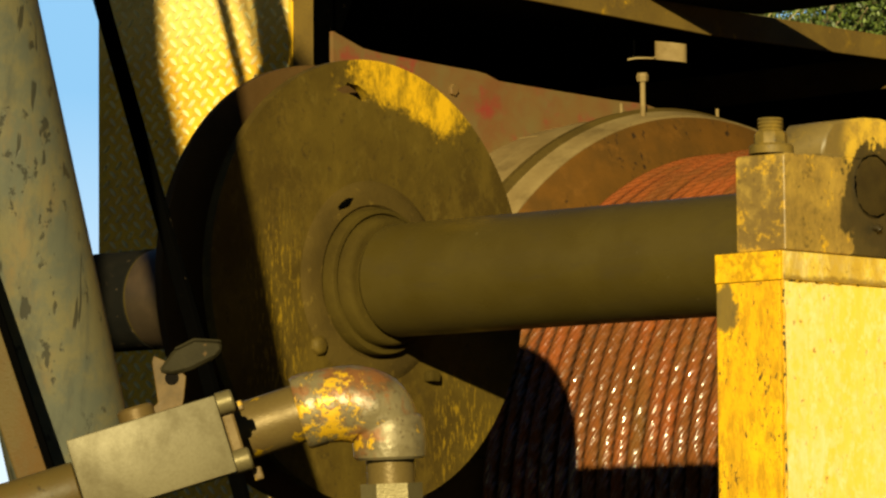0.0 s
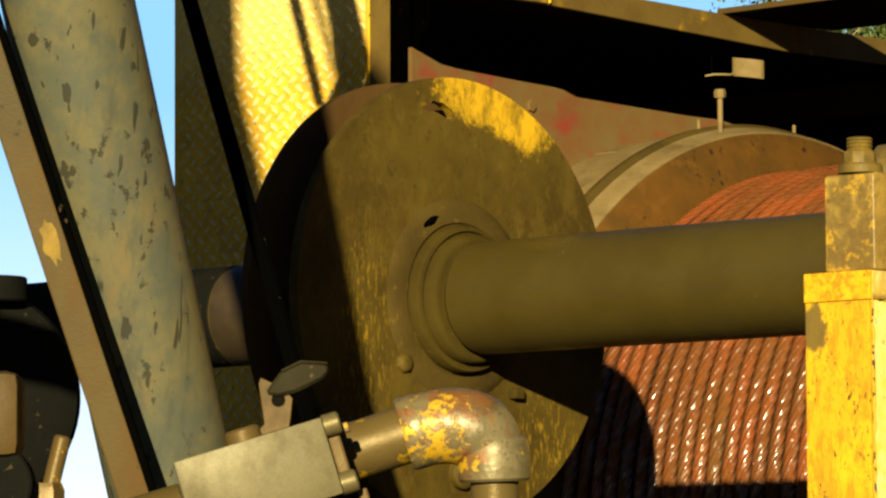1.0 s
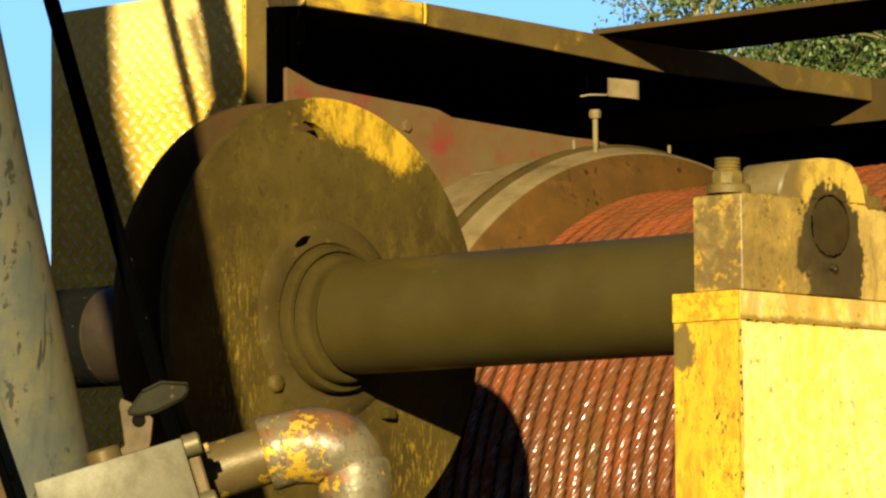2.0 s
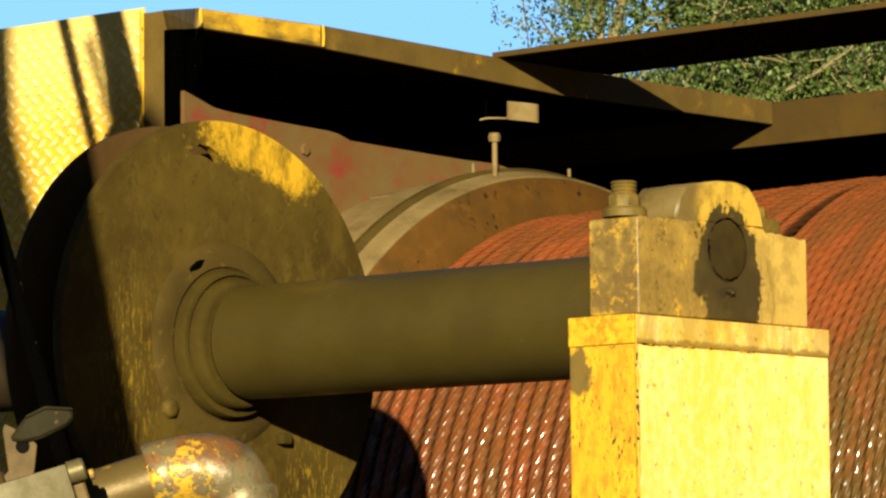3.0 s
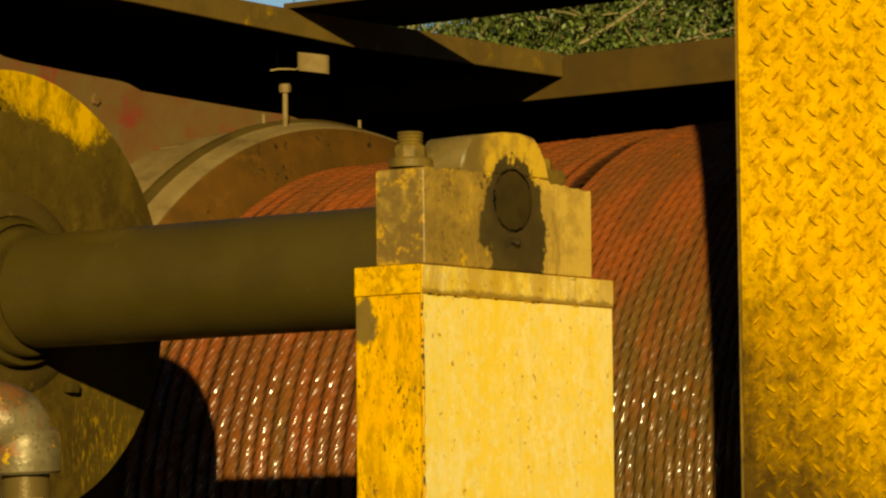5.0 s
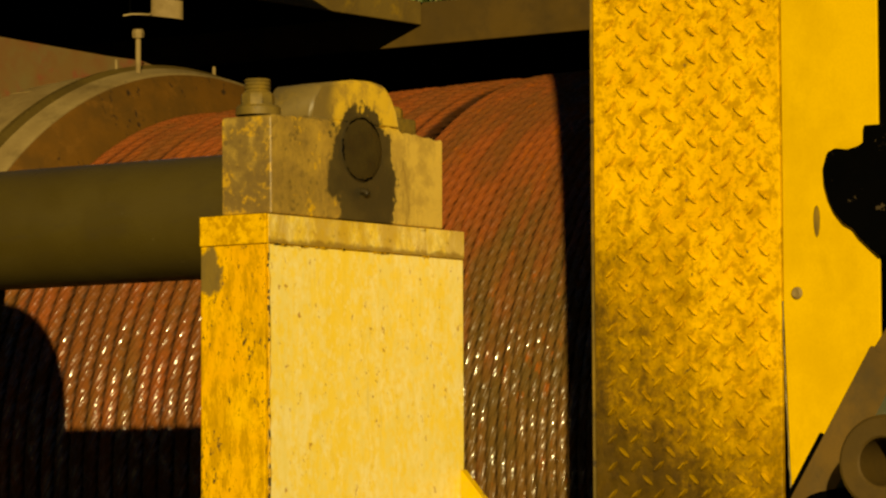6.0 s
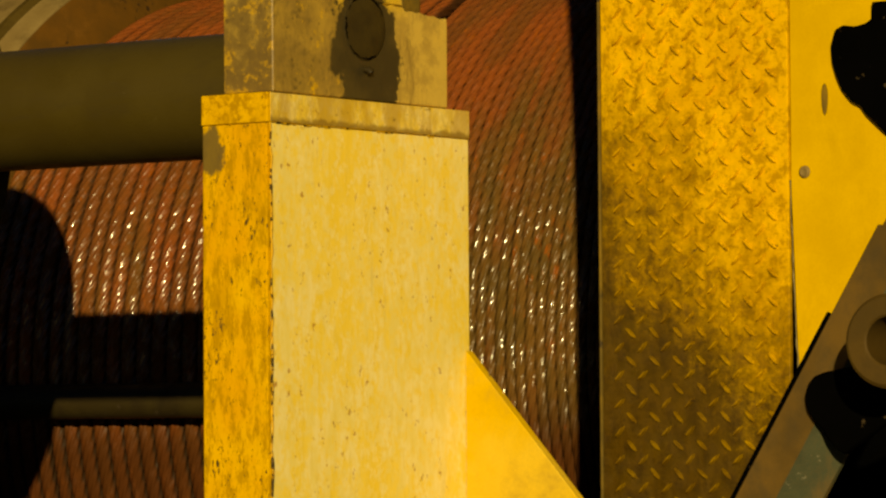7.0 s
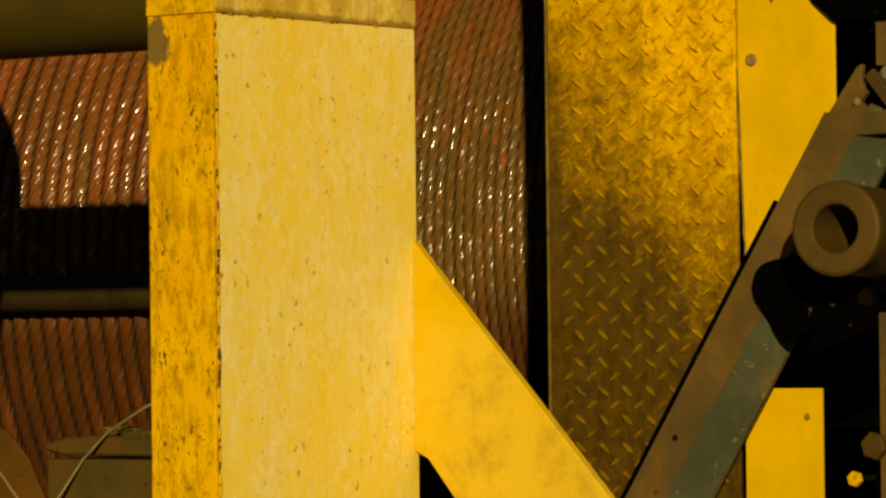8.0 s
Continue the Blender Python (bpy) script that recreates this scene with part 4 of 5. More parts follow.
def build_drum():
    d = thing("rope_drum", (0, DY, DZ), "large winch drum with a rusty cone flange and dusty brake rim", "drum")
    d.rotation_euler = (0, -TILT, 0)

    def spun(name, profile, mat, label="", seg=192):
        return part(name, turned((0, DY, DZ), (1, 0, 0), profile, seg, closed=True), mat, d, label, smooth=30)

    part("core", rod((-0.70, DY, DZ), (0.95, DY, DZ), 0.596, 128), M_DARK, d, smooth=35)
    part("axle", rod((-1.2, DY, DZ), (1.05, DY, DZ), 0.06, 32), M_DARK, d, smooth=35)
    spun("brake_rim", [(-0.965, 0.62), (-0.965, 0.692), (-0.960, 0.696), (-0.905, 0.696), (-0.903, 0.699), (-0.815, 0.699), (-0.8115, 0.696), (-0.8115, 0.62)], M_RIM, "dusty pale brake rim")
    edge = spun("flange_shoulder", [(-0.811, 0.62), (-0.811, 0.704), (-0.808, 0.707), (-0.797, 0.707), (-0.7885, 0.698), (-0.7885, 0.62)], M_HUB, "dark muddy flange shoulder")
    spun("flange_edge", [(-0.788, 0.62), (-0.788, 0.6985), (-0.784, 0.7005), (-0.766, 0.6935), (-0.752, 0.6915), (-0.7475, 0.688), (-0.7475, 0.62)], M_RIM, "pale worn flange edge")
    spun("flange", [(-0.747, 0.56), (-0.747, 0.6865), (-0.744, 0.6835), (-0.705, 0.601), (-0.705, 0.56)], M_FLANGE, "rusty brown cone flange")
    spun("right_flange", [(0.951, 0.07), (0.951, 0.66), (0.97, 0.66), (0.97, 0.07)], M_DARK, seg=96)
    for y, h in ((1.424, 0.015), (1.666, 0.015)):
        z = DZ + math.sqrt(0.707 ** 2 - (y - DY) ** 2)
        part("rim_stud", rod((-0.803, y, z - 0.004), (-0.803, y, z + h), 0.0030, 10, 0.001), M_RIM, edge, smooth=40)
    for k in range(7):
        a = radians(38 + 11 * k)
        p = Vector((-0.935, DY - 0.6955 * math.cos(a), DZ + 0.6955 * math.sin(a)))
        part("rim_weld", tube([p + Vector((-0.022, 0, 0)), p + Vector((0, 0.003, 0.001)), p + Vector((0.026, 0.001, 0))], 0.0022, 8), M_RIM, d, smooth=50)
    lo, hi = radians(-56), radians(116)
    rnd = random.Random(7)

    def wound(label, group_of, x0, x1, pitch):
        ob = thing("wire_rope", (0, DY, DZ), label, "rope", group="ropes wound on the drum")
        ob.rotation_euler = (0, -TILT, 0)
        x = x0
        while x < x1:
            o = new("rope_turn", rnd.choice(group_of[1] if rnd.random() < 0.15 else group_of[0]))
            o.parent, o.location = ob, (x, 0, 0)
            x += pitch * rnd.uniform(0.985, 1.03)
        return ob

    r = 0.0135
    thick = [[wrap_mesh("rope_turn", 0.6214 - r - d, r, THICK, 8, 0.165, lo, hi, 0.010, k) for k in ks] for d, ks in ((0.0, (0.0, 0.13, 0.26, 0.4, 0.53, 0.66)), (0.003, (0.2, 0.6)))]
    r = THIN * 0.48
    thin = [[wrap_mesh("rope_turn", 0.6214 - r - d, r, THIN, 6, r * 18, lo, hi, 0.009, k) for k in ks] for d, ks in ((0.0, (0.0, 0.17, 0.35, 0.52, 0.7, 0.88)), (0.002, (0.3, 0.8)))]
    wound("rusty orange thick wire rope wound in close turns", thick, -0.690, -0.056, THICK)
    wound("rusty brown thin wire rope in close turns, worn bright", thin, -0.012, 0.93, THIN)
    guard = thing("drum_guard", (-0.97, 1.4, 1.2), "faded red and brown steel guard plate beside the drum", "guard")
    # The hood's shade line is put into the shape of this top edge.
    top = [(1.66, 2.400), (1.579, 2.400), (1.41, 2.405), (1.300, 2.4085), (1.270, 2.4175), (1.247, 2.420), (1.167, 2.423), (1.025, 2.430), (0.987, 2.434), (0.922, 2.4545)]
    part("sheet", pierced([(0.922, 1.2), (1.90, 1.2), (1.90, 2.36)] + top, [circle(DY, DZ - 0.02, 0.08, 32)], "x", -0.978, -0.970), M_RED, guard)
    for y, z in ((1.19, 2.385), (1.02, 2.30)):
        part("bolt_head", hexagon((-0.9698, y, z), (1, 0, 0), 0.010, 0.006), M_RED, guard, smooth=30)
    c = thing("rope_clip", (-0.79, 1.445, 2.36), "bent sheet clip over a small brown bolt on the drum rim", "clip")
    part("bolt", rod((-0.79, 1.445, 2.335), (-0.79, 1.445, 2.405), 0.0044, 16, 0.001), M_RIM, c, smooth=40)
    part("bolt_head", turned((-0.79, 1.445, 2.4045), (0.10, -0.16, 1), [(0, 0), (0, 0.0090), (0.0085, 0.0100), (0.0105, 0.0085), (0.0135, 0.0080), (0.0135, 0)], 6), M_RIM, c, smooth=30)
    w, out = Vector((0.73, 0.683, 0)), Vector((0.683, -0.73, 0))
    foot = Vector((-0.79, 1.410, 2.4345))

    def bent(rows, z_low, z_high):
        """A thin sheet, standing along the rows of (distance along w, bulge, rise)."""
        bm = bmesh.new()
        cols = []
        for u, o, dz in rows:
            p = foot + w * u + out * o
            cols.append([bm.verts.new(p + Vector((0, 0, z + dz)) + out * t) for z, t in ((z_low, 0), (z_high, 0), (z_high, -0.0022), (z_low, -0.0022))])
        for a, b in zip(cols, cols[1:]):
            for k in range(4):
                bm.faces.new((a[k], a[(k + 1) % 4], b[(k + 1) % 4], b[k]))
        bm.faces.new(cols[0])
        bm.faces.new(cols[-1][::-1])
        return bm

    part("tongue", bent([(-0.001, 0.004, 0.0), (0.012, 0.006, 0.0022), (0.030, 0.006, 0.0022), (0.039, 0.006, 0.0015), (0.044, 0.006, 0.004)], 0.0, 0.0026), M_RIM, c, smooth=40)
    part("rolled_sheet", bent([(0.043, 0.000, 0.001), (0.046, 0.004, 0.000), (0.052, 0.0065, -0.0008), (0.072, 0.0085, -0.003), (0.086, 0.0065, -0.0045), (0.0925, 0.002, -0.005), (0.0940, -0.004, -0.005)], 0.001, 0.0305), M_RIM, c, smooth=50)
    part("hanger", box(-0.784, -0.782, 1.416, 1.418, 2.4375, 2.4675, 0.0003), M_BLACK_SHADE, c, "thin dark hanger")


build_drum()


# ---- pipes and valve before the disc ----
def build_pipes():
    foot, top = Vector((0.827, -1.072, 1.2)), Vector((0.961, -1.690, 2.891))
    p = thing("leaning_pipe", foot, "grey-beige painted steel pipe, leaning, with chipped dark spots", "pipe")
    part("tube", rod(foot, top, 0.0555, 64), M_PIPE, p, smooth=40)
    face = Vector((0.62, -0.78, 0.06))
    s = thing("flat_bar", (1.08, -1.28, 1.2), "brown steel flat bar running alongside the grey pipe", "bar")
    way = Vector((-0.017, -0.043, 0.131)).normalized()
    a = Vector((0.9246, -1.4489, 1.9097))
    b = a + Vector((0.0110, 0.0122, -0.0036)) * 1.027
    part("bar", slab(a - way * 0.73, a + way * 0.97, 0.0260, 0.0108, face, 0.0015), M_STRIP, s)
    c = a + face.normalized() * 0.0004 - way * 0.014
    rnd = random.Random(5)
    blot = [(0.0085 * rnd.uniform(0.55, 1.1) * math.cos(q * 0.35), 0.021 * rnd.uniform(0.6, 1.1) * math.sin(q * 0.35)) for q in range(18)]
    f = (face - way * face.dot(way)).normalized()
    turn = Matrix((way.cross(f), f, way)).transposed().to_4x4()
    turn.translation = c
    bm = plate(blot, "y", -0.0006, 0.0)
    bmesh.ops.transform(bm, matrix=turn, verts=bm.verts[:])
    part("paint_mark", bm, M_BLOCK, s, "smear of yellow paint")
    # Black strip added for the shade between the bar and the pipe.
    part("web", slab(b - way * 0.73, b + way * 0.97, 0.0087, 0.0065, face, 0.001), M_BLACK_SHADE, s, "black strip standing in for the shaded gap beside the bar")


build_pipes()


def build_shade_frame():
    """An unseen frame, overhead, added and cut so that its shade falls on the chequered panel."""
    f = thing("shade_frame", (0.8, -1.9, 0.0), "unseen dark frame added to cast shade on the machine", "mast")
    # Outlines are traced back along the sun from the wanted shadow edges.
    part("shade_board", plate([(0.45, 2.1), (0.985, 2.1), (0.972, 2.494), (0.845, 2.842), (0.713, 3.205), (0.650, 3.385), (0.639, 3.535), (0.628, 4.2), (0.45, 4.2)], "y", -1.905, -1.895), M_DARK, f)
    part("shade_rail_foot", plate([(0.857, 3.32), (0.857, 3.04), (0.988, 3.04), (1.017, 3.35), (0.967, 3.40), (0.92, 3.33)], "y", -1.905, -1.895), M_DARK, f)
    part("rail", plate([(-0.929, 3.618), (-0.715, 2.927), (-0.698, 2.872), (-0.681, 2.803), (-0.710, 2.759), (-0.723, 2.744), (-0.660, 2.742), (-0.613, 2.818), (-0.647, 2.920), (-0.880, 3.618)], "y", 0.195, 0.205), M_DARK, f)
    part("shade_rod", plate([(-0.958, 3.418), (-0.804, 2.935), (-0.740, 2.748), (-0.722, 2.747), (-0.783, 2.934), (-0.937, 3.418)], "y", 0.195, 0.205), M_DARK, f)
    part("arm", slab((0.50, -1.89, 4.22), (-0.93, 0.2, 3.640), 0.05, 0.05, (0, 0, 1), 0.003), M_DARK, f)
    part("stay_tie", slab((-0.96, 0.2, 3.41), (-0.85, 0.2, 3.41), 0.02, 0.008, (0, -1, 0), 0.001), M_DARK, f)
    part("shade_strut", plate([(1.08, 2.1), (1.207, 2.1), (1.222, 2.55), (1.16, 2.60), (1.08, 2.64)], "y", -1.905, -1.895), M_DARK, f)
    part("strut_foot", box(1.117, 1.197, -1.894, -1.88, 2.1, 2.3, 0.003), M_DARK, f)
    part("tie_bar", box(0.50, 1.197, -1.925, -1.906, 2.1, 2.16, 0.003), M_DARK, f)
    part("crossbar", box(0.45, 0.93, -1.9, -1.88, 4.2, 4.26, 0.004), M_DARK, f)
    part("leg", box(0.45, 0.51, -1.894, -1.85, 0.0, 4.2, 0.004), M_DARK, f)


build_shade_frame()


def build_valve():
    n = Vector((0.69, -0.72, -0.02))
    u = Vector((0.075, 0.079, 0.033)).normalized()
    n = (n - u * n.dot(u)).normalized()
    v = n.cross(u)
    o = Vector((1.262, -1.614, 1.703))
    m = Matrix((u, v, n)).transposed().to_4x4()
    m.translation = o

    def local(bm):
        bmesh.ops.transform(bm, matrix=m, verts=bm.verts[:])
        return bm

    t = thing("ball_valve", (1.3, -1.57, 1.66), "bare steel block ball valve with lever, grimy, on the hydraulic line", "valve")
    part("body", local(box(0, 0.1135, -0.0585, 0.0, -0.058, 0.0, 0.0016)), M_VALVE, t, smooth=30)
    for y in (-0.007, -0.0515):
        for z in (-0.008, -0.05):
            head = turned((0.1138, y, z), (1, 0, 0), [(0, 0), (0, 0.0085), (0.011, 0.0085), (0.0125, 0.007), (0.0125, 0.0045), (0.007, 0.0042), (0.007, 0)], 24)
            part("cap_screw", local(head), M_BOLT, t, smooth=40)
    part("end_flange", local(box(0.1138, 0.1235, -0.050, -0.0085, -0.047, -0.011, 0.002)), M_NIPPLE, t)
    part("stem", local(rod((0.055, -0.002, -0.028), (0.055, 0.010, -0.028), 0.014, 20)), M_NIPPLE, t, smooth=40)
    def cut(outline, z0, z1, bevel):
        return local(plate([(x, y) for x, y in outline], "z", z0, z1, bevel))

    part("lever_plate", cut([(0.058, 0.0005), (0.0895, 0.0005), (0.0922, 0.0057), (0.0983, 0.0203), (0.0935, 0.0300), (0.080, 0.042), (0.0772, 0.038), (0.0727, 0.008)], -0.029, -0.0255, 0.0006), M_CHANNEL, t, "brown lever bracket with a round hole")
    # Dark disc on the face, coloured as the shade in a round hole.
    part("lever_hole_dark", local(turned((0.0878, 0.0222, -0.0254), (0, 0, 1), [(0, 0.0052), (0.0002, 0.0052), (0.0003, 0.0045), (0.0003, 0)], 20)), M_DARK, t)
    part("handle", cut([(0.0795, 0.0300), (0.0960, 0.0425), (0.1119, 0.0450), (0.1299, 0.0380), (0.1305, 0.0315), (0.1240, 0.0270), (0.1017, 0.0235), (0.088, 0.0245)], -0.033, -0.021, 0.0025), M_HANDLE, t, "flat grey lever handle", smooth=40)
    part("handle_lip", cut([(0.0955, 0.0427), (0.1119, 0.0455), (0.1305, 0.0385), (0.131, 0.0365), (0.112, 0.0432), (0.0965, 0.0408)], -0.031, -0.0195, 0.0008), M_HANDLE, t, "worn dark top edge")
    part("washer_tab", local(box(0.1245, 0.1325, -0.016, -0.008, -0.03, -0.022, 0.0015)), M_NIPPLE, t)
    part("washer_tab", local(box(0.1245, 0.1315, -0.069, -0.059, -0.03, -0.022, 0.0015)), M_NIPPLE, t)

    e = thing("pipe_elbow", (1.33, -1.40, 1.66), "iron pipe elbow with flaking yellow paint over rust", "elbow")
    p0, p1, p2 = Vector((1.311, -1.4165, 1.7275)), Vector((1.3585, -1.3715, 1.748)), Vector((1.357, -1.3705, 1.697))
    arc = [p0 * (1 - s) ** 2 + p1 * 2 * s * (1 - s) + p2 * s * s for s in [k / 16 for k in range(17)]]
    part("bend", tube(arc, [0.0272 + 0.0024 * math.sin(math.pi * k / 16) - 0.006 * max(0, k - 9) / 7 for k in range(17)], 40), M_ELBOW, e, smooth=50)
    w0 = (arc[1] - arc[0]).normalized()
    w1 = (arc[-1] - arc[-2]).normalized()
    part("band", turned(p0 - w0 * 0.004, w0, [(0, 0.018), (0, 0.0268), (0.002, 0.0284), (0.014, 0.0286), (0.019, 0.0272)], 40), M_ELBOW, e, smooth=40)
    part("band", turned(p2 + w1 * 0.006, -w1, [(0, 0.018), (0, 0.0250), (0.002, 0.0272), (0.010, 0.0280), (0.024, 0.0276), (0.031, 0.0262), (0.034, 0.0235), (0.035, 0.0190)], 40), M_ELBOW, e, smooth=40)
    part("nipple", rod(Vector((1.262, -1.463, 1.706)), p0 - w0 * 0.003, 0.0222, 36, 0.001), M_NIPPLE, e, "short threaded nipple", smooth=40)
    part("lower_nipple", rod(p2 + w1 * 0.004, p2 + w1 * 0.026, 0.0185, 36, 0.001), M_NIPPLE, e, smooth=40)
    part("union_nut", hexagon(p2 + w1 * 0.024, w1, 0.0235, 0.02), M_BOLT, e, "hexagon union nut", smooth=30)
    part("down_pipe", rod(p2 + w1 * 0.043, Vector((1.355, -1.37, 1.2)), 0.017, 32, 0.001), M_NIPPLE, e, smooth=40)
    feed = thing("feed_pipe", (1.15, -1.66, 1.2), "brown steel feed pipe entering the valve", "pipe")
    a = o + u * -0.001 - v * 0.036 - n * 0.03
    part("run", rod(a, a - u * 0.22, 0.021, 36, 0.001), M_STRIP, feed, smooth=40)
    c = a - u * 0.20
    part("leg", rod((c.x, c.y, 1.2), (c.x, c.y, c.z), 0.02, 24, 0.001), M_STRIP, feed, smooth=40)


build_valve()


def build_left_clutter():
    t = thing("black_tank", (0.0, -0.9, 1.2), "black round tank end in shadow behind the pipe", "tank")
    part("shell", turned((0.245, -0.971, 1.808), (-0.77, 0.636, 0.02), [(0, 0), (0, 0.095), (0.012, 0.114), (0.03, 0.118), (0.3, 0.118), (0.31, 0)], 64), M_RUBBER, t, smooth=40)
    part("filler", rod((0.262, -0.95, 1.905), (0.262, -0.95, 1.9305), 0.036, 32), M_RUBBER, t, smooth=40)
    part("saddle", box(0.05, 0.2, -0.98, -0.84, 1.2, 1.75, 0.005), M_RUBBER, t)
    c = thing("hose_cover", (0.80, -1.39, 1.2), "scuffed brown-yellow rounded cover beside the flat bar", "cover")
    bm = box(-0.05, 0.012, -0.05, 0.03, 1.722, 1.795, 0.012)
    bmesh.ops.transform(bm, matrix=pose(0.805, -1.385, 0, 0, 0, 46), verts=bm.verts[:])
    part("shell", bm, M_BROWN, c, smooth=40)
    bm = rod((0.0, 0.02, 1.70), (0.0, -0.042, 1.70), 0.034, 32)
    bmesh.ops.transform(bm, matrix=pose(0.795, -1.392, 0, 0, 0, 46), verts=bm.verts[:])
    part("hose_end", bm, M_RUBBER, c, "black hose end", smooth=40)
    part("stem", box(0.77, 0.80, -1.40, -1.37, 1.2, 1.70, 0.003), M_RUBBER, c)
    f = thing("hose_fitting", (0.822, -1.355, 1.2), "brown hexagon hose fitting with a short pipe", "fitting")
    part("nut", hexagon((0.822, -1.36, 1.672), (0.02, 0.0, 1), 0.017, 0.03), M_NIPPLE, f, smooth=30)
    part("spout", rod((0.824, -1.356, 1.695), (0.832, -1.348, 1.742), 0.0075, 20), M_NIPPLE, f, smooth=40)
    part("stalk", rod((0.822, -1.36, 1.2), (0.822, -1.36, 1.674), 0.009, 16), M_RUBBER, f, smooth=40)
    b = thing("dark_stay", (0.897, -0.9, 1.2), "thin black stay bar before the chequered panel", "bar")
    part("bar", slab((0.079, -0.9, 3.245), (0.897, -0.9, 1.2), 0.015, 0.008, (0, -1, 0), 0.001), M_BLACK_SHADE, b)
    part("sleeve", slab((0.20, -0.8985, 2.942), (0.16, -0.8985, 3.042), 0.022, 0.011, (0, -1, 0), 0.001), M_BLACK_SHADE, b, "black clamp sleeve")


build_left_clutter()


# ---- brace, fittings and small things on the right ----
def build_right_clutter():
    ch = thing("channel_brace", (1.05, 0.2, 1.2), "brown and greenish steel channel brace, sloping before the panels", "brace")
    way = Vector((0.256, 0, 0.405)).normalized()
    side = Vector((way.z, 0, -way.x))
    a = Vector((1.0325, 0.2, 1.402))

    def strip(s0, s1, l0, l1, y0, y1):
        pts = [(s0, l0), (s1, l0), (s1, l1), (s0, l1)]
        return plate([((a + side * s + way * l).x, (a + side * s + way * l).z) for s, l in pts], "y", y0, y1, 0.0008)

    part("web", strip(0.0, 0.043, -0.23, 0.48, 0.2, 0.208), M_CHANNEL, ch)
    jaw = [(1.2925, 1.8045), (1.3285, 1.8525), (1.3345, 1.8555), (1.3335, 1.8400), (1.3355, 1.8310), (1.3395, 1.8255), (1.3325, 1.8165), (1.3455, 1.8055), (1.3520, 1.8040), (1.3640, 1.8080), (1.3640, 1.7830), (1.3262, 1.7820)]
    # Black strip drawn as the shade line beside the channel.
    part("shade_strip", strip(-0.0075, -0.0004, -0.23, 0.37, 0.2035, 0.208), M_BLACK_SHADE, ch, "black strip for the shade line along the channel")
    part("web_jaw", plate(jaw, "y", 0.2, 0.208, 0.0008), M_CHANNEL, ch, "torch-cut open jaw")
    part("jaw_bead", turned((1.3285, 0.1995, 1.8165), (0, -1, 0), [(0, 0.0048), (0.002, 0.0042), (0.0032, 0.0024), (0.0036, 0)], 9), M_RIM, ch, "pale weld spatter", smooth=60)
    low = bmesh.new()
    q = [a + side * 0.0435 + way * -0.23, a + side * 0.0435 + way * 0.515, a + side * 0.078 + way * 0.515, a + side * 0.078 + way * -0.23]
    dy = (0.0, 0.0, 0.028, 0.028)
    f = [low.verts.new(Vector((p.x, 0.2 + d, p.z))) for p, d in zip(q, dy)]
    g = [low.verts.new(Vector((p.x, 0.206 + d, p.z))) for p, d in zip(q, dy)]
    low.faces.new(f)
    low.faces.new(g[::-1])
    for k in range(4):
        low.faces.new((f[k], f[(k + 1) % 4], g[(k + 1) % 4], g[k]))
    part("flange", low, M_TEAL, ch, "greenish grey folded flange")
    part("rivet", turned((1.1, 0.1998, 1.470), (0, -1, 0), [(0, 0.0035), (0.001, 0.003), (0.0012, 0)], 12), M_DARK, ch)

    r = thing("pipe_socket", (1.35, 0.12, 1.2), "brown open pipe socket standing out over the brace", "socket")
    ax = Vector((0.12, -0.99, 0.03)).normalized()
    c = Vector((1.370, 0.0855, 1.684))
    part("sleeve", turned(c - ax * 0.085, ax, [(0, 0.046), (0.012, 0.046), (0.07, 0.046), (0.078, 0.0485), (0.085, 0.0475), (0.088, 0.044), (0.088, 0.0265), (0.086, 0.0245), (0.0, 0.0245)], 56, closed=True), M_BROWN, r, smooth=40)
    part("plug", turned(c - ax * 0.085, ax, [(0, 0.0243), (0.006, 0.0243), (0.006, 0)], 40), M_RUBBER, r)
    part("bracket", box(1.33, 1.40, 0.18, 0.80, 1.64, 1.71, 0.003), M_BLACK_SHADE, r)
    # Added black plate in the outline of the shadow on the brace.
    lobed_shade = thing("black_lobe", (1.25, 0.19, 1.6), "black lobed plate in place of the shadow behind the pipe socket", "boot")
    lobes = [(1.345, 1.664), (1.2648, 1.6607), (1.2511, 1.6586), (1.2304, 1.6559), (1.2166, 1.6514), (1.2081, 1.6427), (1.2045, 1.6297), (1.2071, 1.6161), (1.2159, 1.6043), (1.2262, 1.5954), (1.2329, 1.5848), (1.2431, 1.5748), (1.2535, 1.5695), (1.30, 1.60), (1.345, 1.63)]
    part("shell", plate(lobes, "y", 0.188, 0.1985, 0.002), M_BLACK_SHADE, lobed_shade, smooth=40)
    upper = thing("black_lobe", (1.30, 0.28, 1.2), "black rubber boot bulging before the smooth panel", "boot")
    bulge = [(1.2282, 2.0498), (1.228, 2.0323), (1.2209, 2.0279), (1.2075, 2.0251), (1.192, 2.0273), (1.182, 2.023), (1.1769, 2.0075), (1.1781, 1.9892), (1.1828, 1.9737), (1.1897, 1.9593), (1.2015, 1.9454), (1.2127, 1.9399), (1.221, 1.9292), (1.245, 1.908), (1.40, 1.908), (1.40, 2.0498)]
    part("shell", plate(bulge, "y", 0.292, 0.2995, 0.0015), M_BLACK_SHADE, upper, smooth=40)
    part("mount", box(1.25, 1.40, 0.3005, 0.80, 1.94, 2.03, 0.004), M_RUBBER, upper)
